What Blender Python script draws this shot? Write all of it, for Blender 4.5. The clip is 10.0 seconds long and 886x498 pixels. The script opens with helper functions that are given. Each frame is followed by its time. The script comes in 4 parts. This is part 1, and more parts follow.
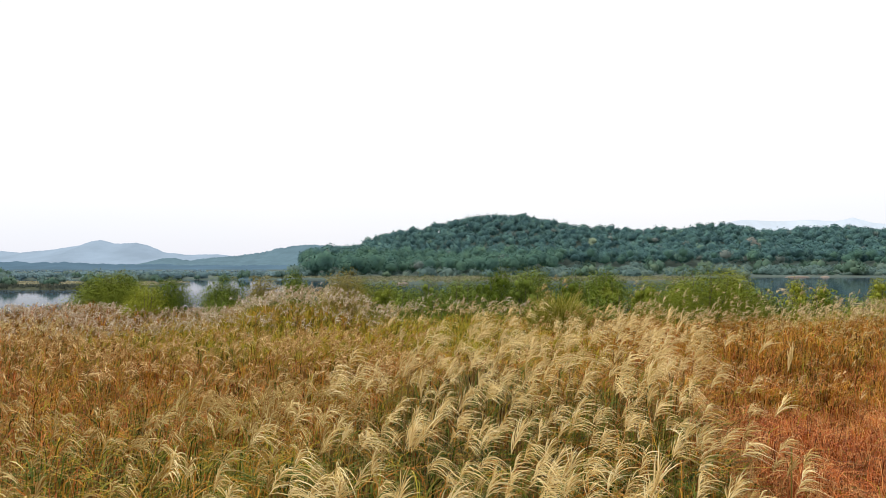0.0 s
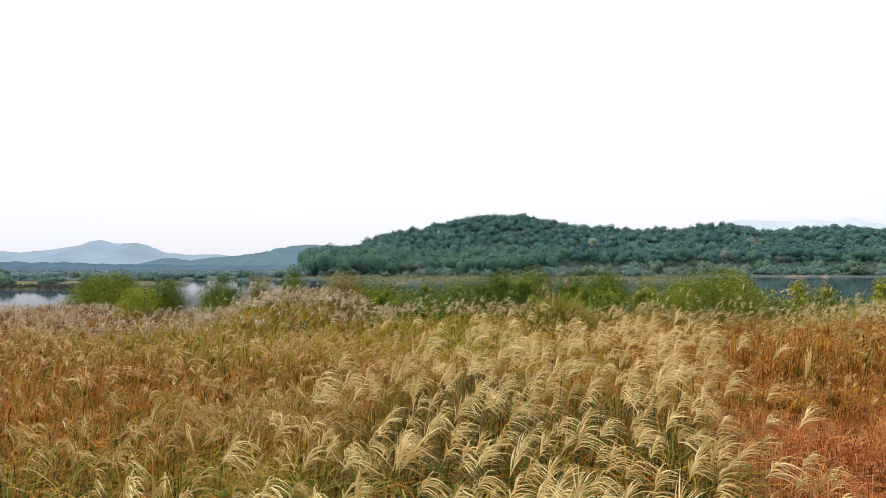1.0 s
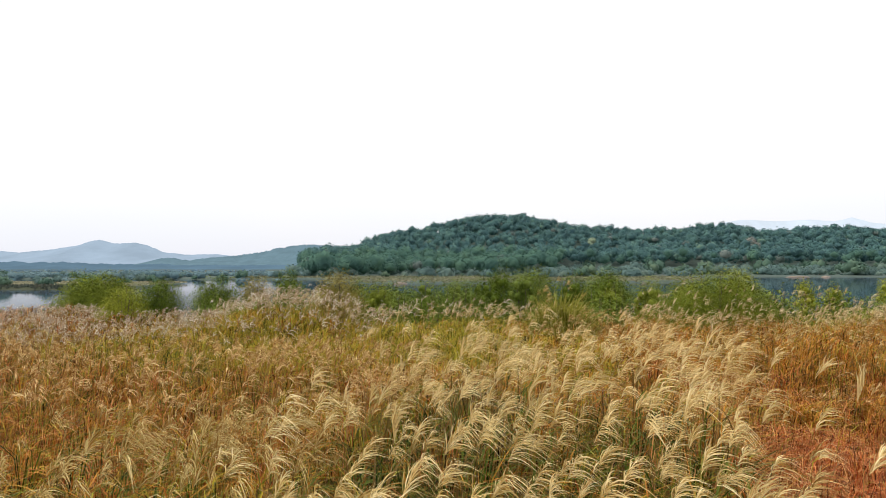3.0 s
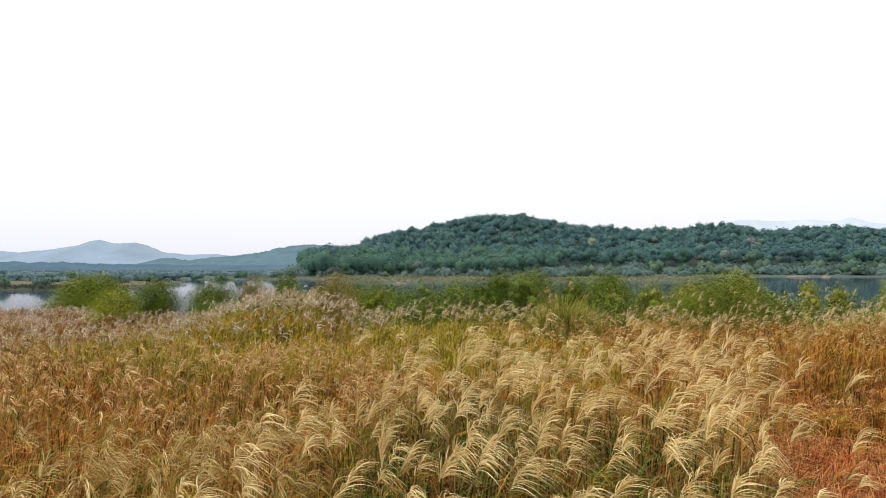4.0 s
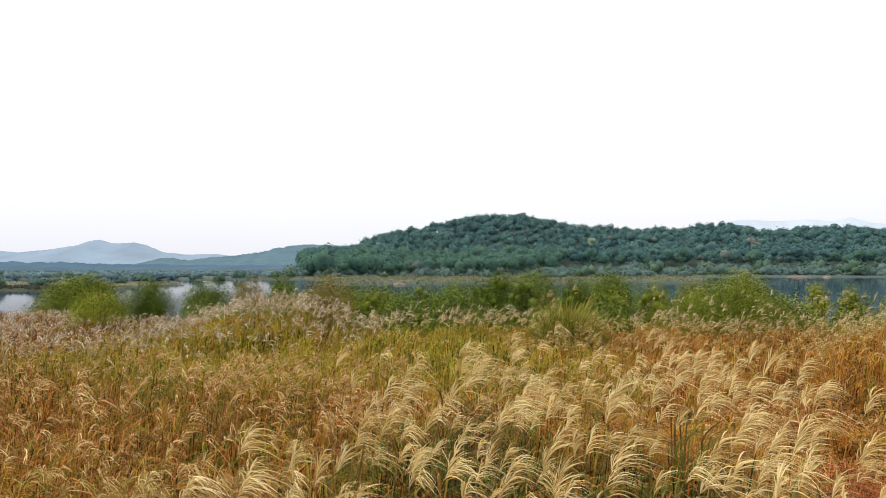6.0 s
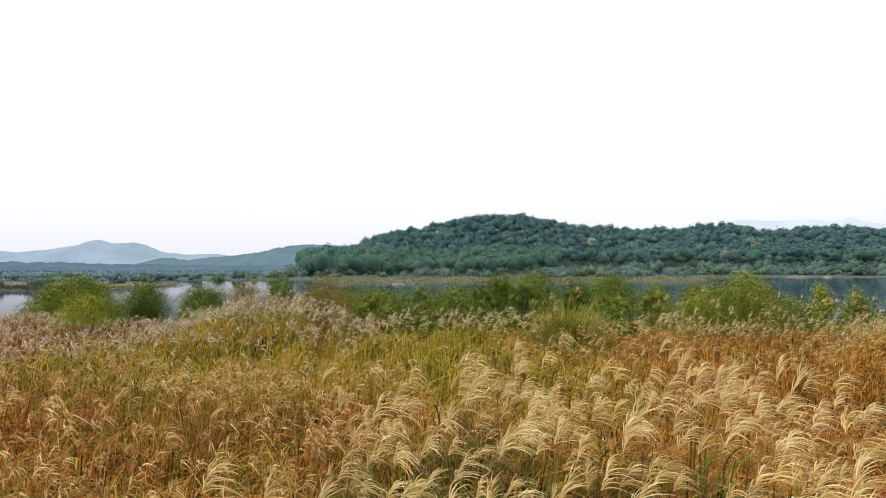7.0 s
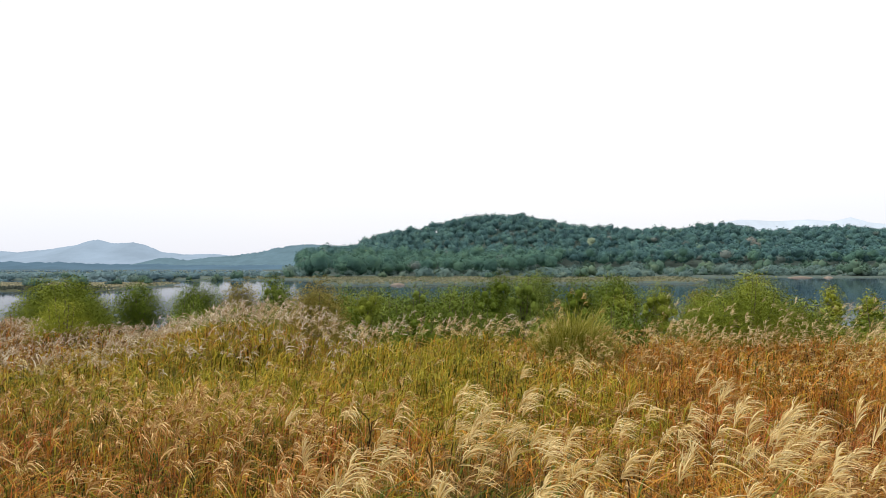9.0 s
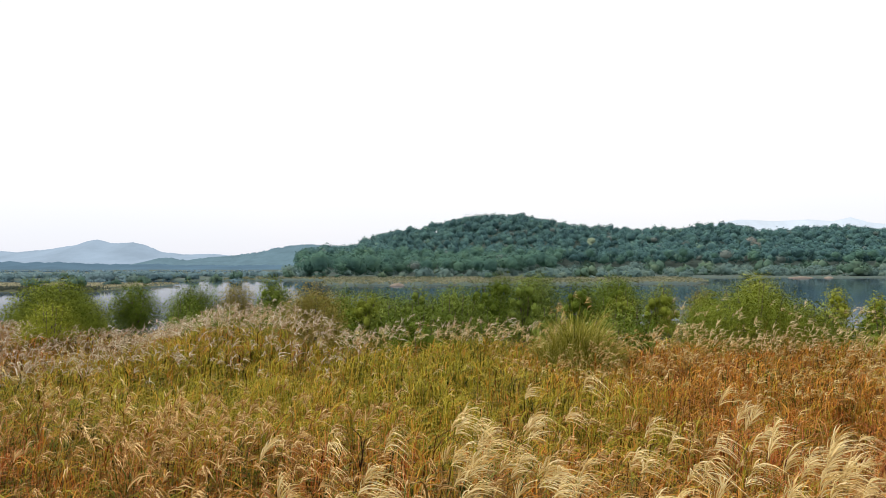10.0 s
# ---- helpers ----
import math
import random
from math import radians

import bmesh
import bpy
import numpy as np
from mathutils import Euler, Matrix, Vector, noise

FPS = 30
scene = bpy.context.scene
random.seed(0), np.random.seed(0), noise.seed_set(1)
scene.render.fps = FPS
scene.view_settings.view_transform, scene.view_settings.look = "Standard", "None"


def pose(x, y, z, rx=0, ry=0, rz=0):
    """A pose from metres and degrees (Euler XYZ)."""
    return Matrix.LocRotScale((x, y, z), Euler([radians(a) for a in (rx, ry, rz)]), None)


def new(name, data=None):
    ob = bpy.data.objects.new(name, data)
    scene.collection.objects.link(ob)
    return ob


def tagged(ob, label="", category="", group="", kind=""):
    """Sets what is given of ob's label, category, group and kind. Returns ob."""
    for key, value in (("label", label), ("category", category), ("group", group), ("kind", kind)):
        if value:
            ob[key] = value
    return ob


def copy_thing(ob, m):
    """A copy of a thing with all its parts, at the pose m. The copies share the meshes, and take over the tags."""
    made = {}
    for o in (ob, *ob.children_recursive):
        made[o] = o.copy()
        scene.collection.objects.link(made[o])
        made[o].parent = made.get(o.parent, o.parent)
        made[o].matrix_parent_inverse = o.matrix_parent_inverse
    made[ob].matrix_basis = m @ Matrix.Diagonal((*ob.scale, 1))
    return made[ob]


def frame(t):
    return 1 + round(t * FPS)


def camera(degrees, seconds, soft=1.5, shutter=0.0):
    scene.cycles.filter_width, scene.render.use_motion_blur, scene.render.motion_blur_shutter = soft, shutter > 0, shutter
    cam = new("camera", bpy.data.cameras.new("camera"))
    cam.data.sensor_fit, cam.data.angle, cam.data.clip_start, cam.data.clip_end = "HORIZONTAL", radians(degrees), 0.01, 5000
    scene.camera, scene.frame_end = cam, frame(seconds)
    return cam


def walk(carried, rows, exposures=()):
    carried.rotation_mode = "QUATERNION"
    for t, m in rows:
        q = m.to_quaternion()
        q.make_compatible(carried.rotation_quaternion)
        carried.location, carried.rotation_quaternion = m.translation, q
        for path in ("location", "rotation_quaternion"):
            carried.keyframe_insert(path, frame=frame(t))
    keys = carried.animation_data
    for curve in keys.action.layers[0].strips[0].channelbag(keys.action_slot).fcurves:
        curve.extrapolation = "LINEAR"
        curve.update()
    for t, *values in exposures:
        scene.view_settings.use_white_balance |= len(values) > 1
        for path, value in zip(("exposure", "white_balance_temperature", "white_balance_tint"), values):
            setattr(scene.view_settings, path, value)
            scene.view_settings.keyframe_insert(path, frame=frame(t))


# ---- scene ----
# ---- camera ----
cam = camera(75.0, 10.0, soft=0.6)
PATH_LENGTH, EYE, TILT = 3.6, 2.55, 1.51


def station(t):
    """Where the camera stands: a slow glide ahead that gathers speed and rises a little."""
    s = t / 10
    ahead = s - 0.149 * s * (1 - s) - 0.071 * s * (1 - s) * (1 - 2 * s)
    side = 0.105 * s - 0.027 * s * s
    up = -0.035 * s + 0.086 * s * s
    c, n = math.cos(radians(TILT)), math.sin(radians(TILT))
    y, z = ahead * c - up * n, up * c + ahead * n
    return pose(side * PATH_LENGTH, y * PATH_LENGTH, EYE + z * PATH_LENGTH, 90 + TILT - 0.04 * s, 0.0, -0.2 * s)


walk(cam, [(t, station(t)) for t in (0, 1, 2, 3, 4, 5, 6, 7, 8, 9, 10)])

# ---- light: bright even overcast ----
SUN_ELEVATION, SUN_TURN = 52.0, -80.0
world = bpy.data.worlds.new("overcast_sky")
scene.world = world
world.use_nodes = True
wn = world.node_tree
wn.nodes.clear()
w_out = wn.nodes.new("ShaderNodeOutputWorld")
w_bg = wn.nodes.new("ShaderNodeBackground")
w_sky = wn.nodes.new("ShaderNodeTexSky")
w_sky.sky_type = "NISHITA"
w_sky.sun_disc = False
w_sky.sun_elevation, w_sky.sun_rotation = radians(SUN_ELEVATION), radians(SUN_TURN)
w_coord = wn.nodes.new("ShaderNodeTexCoord")
w_map = wn.nodes.new("ShaderNodeMapping")
w_map.inputs["Scale"].default_value = (1.0, 1.0, 3.0)
w_noise = wn.nodes.new("ShaderNodeTexNoise")
w_noise.inputs["Scale"].default_value = 1.6
w_noise.inputs["Detail"].default_value = 3.0
w_ramp = wn.nodes.new("ShaderNodeValToRGB")
w_ramp.color_ramp.elements[0].position, w_ramp.color_ramp.elements[0].color = 0.35, (0.955, 0.98, 1.0, 1)
w_ramp.color_ramp.elements[1].position, w_ramp.color_ramp.elements[1].color = 0.62, (1.0, 0.992, 0.985, 1)
w_gain = wn.nodes.new("ShaderNodeMix")
w_gain.data_type, w_gain.blend_type = "RGBA", "MULTIPLY"
w_gain.inputs["Factor"].default_value = 1.0
w_gain.inputs["B"].default_value = (10.3, 10.3, 10.3, 1)
w_mix = wn.nodes.new("ShaderNodeMix")
w_mix.data_type = "RGBA"
w_mix.inputs["Factor"].default_value = 0.93
w_sep = wn.nodes.new("ShaderNodeSeparateXYZ")
w_low = wn.nodes.new("ShaderNodeValToRGB")
w_low.color_ramp.elements[0].position, w_low.color_ramp.elements[0].color = 0.0, (0.83, 0.83, 0.90, 1)
w_low.color_ramp.elements[1].position, w_low.color_ramp.elements[1].color = 0.14, (1, 1, 1, 1)
w_hue = wn.nodes.new("ShaderNodeMix")
w_hue.data_type, w_hue.blend_type = "RGBA", "MULTIPLY"
w_hue.inputs["Factor"].default_value = 1.0
w_bg.inputs["Strength"].default_value = 0.1
wn.links.new(w_coord.outputs["Generated"], w_map.inputs["Vector"])
wn.links.new(w_map.outputs["Vector"], w_noise.inputs["Vector"])
wn.links.new(w_noise.outputs["Fac"], w_ramp.inputs["Fac"])
wn.links.new(w_ramp.outputs["Color"], w_gain.inputs["A"])
wn.links.new(w_sky.outputs["Color"], w_mix.inputs["A"])
wn.links.new(w_gain.outputs["Result"], w_mix.inputs["B"])
wn.links.new(w_coord.outputs["Generated"], w_sep.inputs["Vector"])
wn.links.new(w_sep.outputs["Z"], w_low.inputs["Fac"])
wn.links.new(w_mix.outputs["Result"], w_hue.inputs["A"])
wn.links.new(w_low.outputs["Color"], w_hue.inputs["B"])
wn.links.new(w_hue.outputs["Result"], w_bg.inputs["Color"])
wn.links.new(w_bg.outputs["Background"], w_out.inputs["Surface"])

sun = new("sun", bpy.data.lights.new("sun", "SUN"))
sun.data.energy, sun.data.angle, sun.data.color = 1.9, radians(10), (1.0, 0.95, 0.88)
sun.matrix_basis = pose(0, 0, 60, 90 - SUN_ELEVATION, 0, 180 - SUN_TURN)
scene.view_settings.exposure = 0.12

# ---- materials ----
rng = np.random.default_rng(7)


def nodes_of(name):
    m = bpy.data.materials.new(name)
    m.use_nodes = True
    nt = m.node_tree
    return m, nt, nt.nodes["Principled BSDF"], nt.nodes["Material Output"]


def ramp_node(nt, stops):
    r = nt.nodes.new("ShaderNodeValToRGB")
    e = r.color_ramp.elements
    while len(e) < len(stops):
        e.new(0.5)
    for k, (p, c) in enumerate(stops):
        e[k].position, e[k].color = p, (*c, 1)
    return r


def noise_node(nt, scale, detail=4.0, rough=0.6):
    c = nt.nodes.new("ShaderNodeNewGeometry")
    n = nt.nodes.new("ShaderNodeTexNoise")
    n.inputs["Scale"].default_value, n.inputs["Detail"].default_value = scale, detail
    n.inputs["Roughness"].default_value = rough
    nt.links.new(c.outputs["Position"], n.inputs["Vector"])
    return n


def leaf_material(name, stops, patch=0.6, spread=0.35, thin=0.3, rough=0.6, weight=1.0, gloss=0.06):
    """Grass or foliage: each blade takes its colour from the ramp by chance, shifted in broad patches, and lets some light through."""
    m, nt, b, out = nodes_of(name)
    g = nt.nodes.new("ShaderNodeNewGeometry")
    n = noise_node(nt, patch, 3.0)
    a = nt.nodes.new("ShaderNodeMath")
    a.operation = "MULTIPLY_ADD"
    nt.links.new(n.outputs["Fac"], a.inputs[0])
    a.inputs[1].default_value, a.inputs[2].default_value = spread * 2, (1 - weight) * 0.5 - spread
    s = nt.nodes.new("ShaderNodeMath")
    s.operation = "MULTIPLY_ADD"
    nt.links.new(g.outputs["Random Per Island"], s.inputs[0])
    s.inputs[1].default_value = weight
    nt.links.new(a.outputs[0], s.inputs[2])
    r = ramp_node(nt, stops)
    nt.links.new(s.outputs[0], r.inputs["Fac"])
    nt.links.new(r.outputs["Color"], b.inputs["Base Color"])
    b.inputs["Roughness"].default_value = rough
    b.inputs["Specular IOR Level"].default_value = gloss
    t = nt.nodes.new("ShaderNodeBsdfTranslucent")
    nt.links.new(r.outputs["Color"], t.inputs["Color"])
    x = nt.nodes.new("ShaderNodeMixShader")
    x.inputs["Fac"].default_value = thin
    nt.links.new(b.outputs["BSDF"], x.inputs[1])
    nt.links.new(t.outputs["BSDF"], x.inputs[2])
    nt.links.new(x.outputs["Shader"], out.inputs["Surface"])
    return m


def solid_material(name, stops, scale=2.0, fine=25.0, bump=0.3, rough=0.9):
    """Earth, bark, stone: two scales of noise in the colour and a fine relief."""
    m, nt, b, out = nodes_of(name)
    n, f = noise_node(nt, scale), noise_node(nt, fine, 5.0)
    a = nt.nodes.new("ShaderNodeMath")
    a.operation = "MULTIPLY_ADD"
    nt.links.new(f.outputs["Fac"], a.inputs[0])
    a.inputs[1].default_value = 0.5
    h = nt.nodes.new("ShaderNodeMath")
    h.operation = "MULTIPLY"
    nt.links.new(n.outputs["Fac"], h.inputs[0])
    h.inputs[1].default_value = 0.6
    nt.links.new(h.outputs[0], a.inputs[2])
    r = ramp_node(nt, stops)
    nt.links.new(a.outputs[0], r.inputs["Fac"])
    nt.links.new(r.outputs["Color"], b.inputs["Base Color"])
    b.inputs["Roughness"].default_value = rough
    b.inputs["Specular IOR Level"].default_value = 0.05
    p = nt.nodes.new("ShaderNodeBump")
    p.inputs["Strength"].default_value = bump
    nt.links.new(f.outputs["Fac"], p.inputs["Height"])
    nt.links.new(p.outputs["Normal"], b.inputs["Normal"])
    return m


M_BARK = solid_material("bark", [(0.3, (0.08, 0.06, 0.045)), (0.8, (0.2, 0.16, 0.12))], 5, 40)

M_GREEN = leaf_material("green_blades", [(0.08, (0.012, 0.027, 0.004)), (0.35, (0.053, 0.089, 0.011)), (0.7, (0.145, 0.178, 0.025)), (1.0, (0.306, 0.264, 0.055))], thin=0.1)
M_YELLOW = leaf_material("yellow_green_blades", [(0.08, (0.058, 0.062, 0.008)), (0.35, (0.302, 0.281, 0.025)), (0.7, (0.516, 0.425, 0.045)), (1.0, (0.507, 0.239, 0.030))], thin=0.1)
M_ORANGE = leaf_material("orange_brown_blades", [(0.08, (0.076, 0.031, 0.007)), (0.35, (0.43, 0.185, 0.026)), (0.7, (0.66, 0.33, 0.05)), (1.0, (0.46, 0.12, 0.02))], thin=0.1)
M_RED = leaf_material("red_brown_blades", [(0.08, (0.075, 0.020, 0.008)), (0.35, (0.42, 0.095, 0.025)), (0.65, (0.62, 0.2, 0.055)), (1.0, (0.78, 0.45, 0.17))], thin=0.1)
M_STRAW = leaf_material("straw_blades", [(0.1, (0.022, 0.011, 0.004)), (0.4, (0.150, 0.084, 0.024)), (0.75, (0.277, 0.182, 0.060)), (1.0, (0.180, 0.055, 0.016))], thin=0.1)
M_STALK = leaf_material("grass_stalks", [(0.0, (0.26, 0.12, 0.045)), (0.5, (0.42, 0.20, 0.06)), (1.0, (0.60, 0.45, 0.16))], thin=0.1)
M_BLOND = leaf_material("blond_plumes", [(0.0, (0.50, 0.32, 0.09)), (0.4, (0.82, 0.635, 0.285)), (1.0, (0.95, 0.82, 0.49))], thin=0.2, spread=0.2)
M_TAN = leaf_material("tan_plumes", [(0.0, (0.230, 0.106, 0.025)), (0.45, (0.500, 0.325, 0.102)), (1.0, (0.820, 0.685, 0.325))], thin=0.2, spread=0.25)
M_RUSSET = leaf_material("russet_plumes", [(0.0, (0.200, 0.078, 0.022)), (0.45, (0.560, 0.323, 0.103)), (1.0, (0.940, 0.735, 0.370))], thin=0.2, spread=0.25)
M_BEIGE = leaf_material("beige_plumes", [(0.0, (0.33, 0.22, 0.095)), (0.45, (0.60, 0.45, 0.225)), (1.0, (0.89, 0.76, 0.46))], thin=0.2, spread=0.25)
M_PALE = leaf_material("pale_plumes", [(0.0, (0.320, 0.197, 0.106)), (0.4, (0.510, 0.381, 0.238)), (1.0, (0.798, 0.726, 0.575))], thin=0.2, spread=0.25)


# ---- mesh helpers ----
def mesh_from(name, verts, tris, mat, smooth=False, normals=None):
    me = bpy.data.meshes.new(name)
    verts, tris = np.asarray(verts, np.float32).reshape(-1, 3), np.asarray(tris, np.int32).reshape(-1, 3)
    me.vertices.add(len(verts))
    me.vertices.foreach_set("co", verts.ravel())
    me.loops.add(tris.size)
    me.loops.foreach_set("vertex_index", tris.ravel())
    me.polygons.add(len(tris))
    me.polygons.foreach_set("loop_start", np.arange(0, tris.size, 3, dtype=np.int32))
    if smooth:
        me.polygons.foreach_set("use_smooth", np.ones(len(tris), bool))
    me.materials.append(mat)
    me.update(calc_edges=True)
    if normals is not None:
        me.normals_split_custom_set_from_vertices(np.asarray(normals, np.float32).reshape(-1, 3))
    return me


def thing(name, label, category, m=None, group="", kind=""):
    ob = new(name)
    ob.empty_display_size = 0.1
    if m is not None:
        ob.matrix_basis = m
    return tagged(ob, label, category, group, kind)


def part(name, me, parent, label=""):
    ob = new(name, me)
    ob.parent = parent
    return tagged(ob, label) if label else ob


def unit(v):
    return v / np.maximum(np.linalg.norm(v, axis=-1, keepdims=True), 1e-9)


def ribbons(points, widths, sides):
    """Tapered ribbons that end in a point. points (n, k, 3), widths (n, k - 1), sides (n, 3): verts and triangles."""
    n, k, _ = points.shape
    off = sides[:, None, :] * widths[:, :, None] * 0.5
    a, b = points[:, :-1] - off, points[:, :-1] + off
    verts = np.concatenate([np.stack([a, b], 2).reshape(n, -1, 3), points[:, -1:]], 1)
    per = 2 * (k - 1) + 1
    t = []
    for i in range(k - 2):
        t += [(2 * i, 2 * i + 1, 2 * i + 3), (2 * i, 2 * i + 3, 2 * i + 2)]
    t.append((2 * k - 4, 2 * k - 3, 2 * k - 2))
    tris = (np.arange(n) * per)[:, None, None] + np.array(t)[None]
    return verts.reshape(-1, 3), tris.reshape(-1, 3)


def join(pieces):
    vs, ts, base = [], [], 0
    for v, t in pieces:
        vs.append(v)
        ts.append(t + base)
        base += len(v)
    return np.concatenate(vs), np.concatenate(ts)


def blades(root, height, width, levels=4, bend=0.35, droop=0.35, wind=0.25, turn=None):
    """Arching grass blades rooted at root (n, 3)."""
    n = len(root)
    turn = rng.uniform(0, 2 * np.pi, n) if turn is None else turn
    d = np.stack([np.cos(turn) + wind * 2, np.sin(turn) - wind * 0.3, np.zeros(n)], 1)
    d = unit(d)
    reach = bend * rng.uniform(0.35, 1.4, n)
    sag = droop * rng.uniform(0.1, 1.0, n)
    u = np.concatenate([[0.0], np.linspace(0.56, 1, levels - 1)])[None, :] if levels > 3 else np.linspace(0, 1, levels)[None, :]
    late = np.maximum(u - 0.5, 0) / 0.5
    out = reach[:, None] * (0.15 * u + 0.85 * late ** 1.6)
    up = height[:, None] * u - (height * sag)[:, None] * late ** 2.2
    p = root[:, None, :] + d[:, None, :] * out[..., None]
    p[..., 2] += up
    tw = turn + rng.normal(0, 0.7, n)
    side = np.stack([-np.sin(tw), np.cos(tw), np.zeros(n)], 1)
    w = width[:, None] * np.clip(1.15 - 0.85 * late[:, :-1] ** 2, 0.2, 1)
    return ribbons(p, w, side)


WIND = np.array([0.93, -0.30, 0.0])


def plumes(top, length, racemes, levels, width, droop=1.0, spread=0.22, wind=1.0):
    """Silver-grass seed heads: a spray of fine racemes from the stalk's tip at top (n, 3), combed over by the wind."""
    n = len(top)
    turn = rng.normal(0, 0.4, n)
    w = np.stack([WIND[0] * np.cos(turn) - WIND[1] * np.sin(turn), WIND[0] * np.sin(turn) + WIND[1] * np.cos(turn), 0 * turn], 1)
    up = np.array([0, 0, 1.0])
    axis = unit(up * 1.0 + w * (0.5 * wind) + rng.normal(0, 0.12, (n, 3)))
    m = n * racemes
    k = np.tile(np.linspace(0, 1, racemes), n)
    A, W = np.repeat(axis, racemes, 0), np.repeat(w, racemes, 0)
    bow = np.repeat(droop if np.ndim(droop) else np.full(n, droop), racemes)
    L = np.repeat(length, racemes) * rng.uniform(0.75, 1.12, m)
    start = np.repeat(top, racemes, 0) - A * (rng.uniform(0, 0.65, m) * np.repeat(length, racemes))[:, None]
    fan = np.radians(2 + 50 * k * np.minimum(bow, 1.2)) + rng.normal(0, 0.12, m)
    d = unit(up * np.cos(fan)[:, None] + W * np.sin(fan)[:, None] * wind + rng.normal(0, spread, (m, 3)))
    pull = (W * 0.5 * wind - up * 1.35) * bow[:, None]
    pull += rng.normal(0, 0.12, (m, 3))
    u = np.linspace(0, 1, levels)[None, :, None]
    p = start[:, None] + L[:, None, None] * (d[:, None] * u + pull[:, None] * u ** 2 * 0.5)
    side = unit(np.cross(d, rng.normal(0, 1, (m, 3))))
    wd = width * rng.uniform(0.7, 1.2, (m, 1)) * np.sin(np.linspace(0.5, 2.6, levels - 1))[None]
    return ribbons(p, wd, side)


def stalks(root, top, width):
    mid = root * 0.5 + top * 0.5
    mid[:, :2] = root[:, :2] * 0.72 + top[:, :2] * 0.28
    p = np.stack([root, mid, top], 1)
    a = rng.uniform(0, np.pi, len(root))
    return ribbons(p, np.tile(np.array([[1.0, 0.8]]) * width, (len(root), 1)), np.stack([np.cos(a), np.sin(a) * 0.3, 0 * a], 1))


# ---- ground, river, far banks ----
WATER = -1.75


def smooth(a, b, x):
    t = np.clip((x - a) / (b - a), 0, 1)
    return t * t * (3 - 2 * t)


def lump(x, y, s, seed=0.0):
    """Cheap rolling noise in -1..1."""
    return (np.sin(x * s + seed) * np.cos(y * s * 1.13 - seed * 1.7) + 0.5 * np.sin(x * s * 2.3 - y * s * 1.7 + seed * 3) + 0.3 * np.sin(x * s * 4.1 + y * s * 4.7 + seed)) / 1.8


def field_edge(x):
    return 16.2 + 2.6 * smooth(-4, -9, x) + 2.0 * smooth(4, 8, x) - 1.9 * smooth(5.4, 7.0, x) * smooth(12.0, 10.4, x) + 0.6 * np.sin(x * 0.9)


HILL_X = np.array([-165, -117, -110, -98, -80, -66, -55, -38, -11, 7, 35, 67, 85, 104, 136, 168, 196, 210, 237, 256, 283, 306, 329, 361, 420, 520])
HILL_Z = np.array([0, 0, 3, 5, 5.5, 8.5, 14.5, 18.5, 21.5, 27.5, 31.5, 32.5, 28.5, 23.5, 21.5, 20.5, 20.5, 24.5, 24.5, 19.5, 20.5, 22.5, 22.5, 20.5, 17.5, 0])


def hill(x, y):
    ridge = np.interp(x * 470 / np.maximum(y, 300), HILL_X, HILL_Z)
    return np.maximum(ridge, 0) * smooth(335, 470, y) * (1 - 0.8 * smooth(480, 640, y))


def land(x, y):
    z = 0.07 * lump(x, y, 0.9) + 0.05 * lump(x, y, 2.3, 2.0)
    e = field_edge(x)
    z = z - 1.25 * smooth(e, e + 7, y) + 0.3 * smooth(-2.0, -3.5, x) * smooth(-7, -5, x) * smooth(13, 15, y)
    shore = 45 + 2.5 * np.sin(x * 0.11) + 1.2 * np.sin(x * 0.37)
    z = z - 2.4 * smooth(shore - 5, shore + 6, y)
    near = 126 + 8 * smooth(10, 50, x) + 58 * smooth(62, 82, x) + 34 * smooth(-25, -33, x) + 2 * np.sin(x * 0.13) + 1.5 * np.sin(x * 0.41)
    z = z + 2.3 * smooth(near - 3, near + 4, y)
    isle = smooth(-50, -58, x) * smooth(92, 97, y + 2 * np.sin(x * 0.2)) * smooth(136, 128, y)
    z = z + 2.35 * isle
    return z + hill(x, y)


gx = np.concatenate([np.linspace(-4600, -400, 22), np.linspace(-380, -50, 40), np.linspace(-48, 48, 72), np.linspace(50, 560, 52), np.linspace(600, 4600, 20)])
gy = np.concatenate([np.linspace(-4600, -60, 18), np.linspace(-50, 60, 84), np.linspace(62, 200, 70), np.linspace(205, 660, 40), np.linspace(700, 4600, 22)])
GX, GY = np.meshgrid(gx, gy)
GZ = land(GX, GY)
ix = np.arange(len(gy) * len(gx)).reshape(len(gy), len(gx))
q = np.stack([ix[:-1, :-1], ix[:-1, 1:], ix[1:, 1:], ix[1:, :-1]], -1).reshape(-1, 4)
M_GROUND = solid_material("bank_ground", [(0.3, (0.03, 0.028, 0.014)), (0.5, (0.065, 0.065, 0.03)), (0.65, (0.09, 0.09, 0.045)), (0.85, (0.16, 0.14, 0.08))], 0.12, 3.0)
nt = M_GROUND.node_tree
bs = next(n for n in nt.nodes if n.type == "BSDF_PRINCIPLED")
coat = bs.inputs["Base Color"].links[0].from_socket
# Past the river the ground takes a grey-green tint: distance haze painted in.
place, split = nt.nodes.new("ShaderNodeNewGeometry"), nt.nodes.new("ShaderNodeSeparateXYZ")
span, far_haze = nt.nodes.new("ShaderNodeMapRange"), nt.nodes.new("ShaderNodeMix")
far_haze.data_type = "RGBA"
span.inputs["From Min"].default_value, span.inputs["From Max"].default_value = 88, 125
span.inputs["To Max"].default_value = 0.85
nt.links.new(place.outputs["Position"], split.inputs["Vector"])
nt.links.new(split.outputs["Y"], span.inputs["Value"])
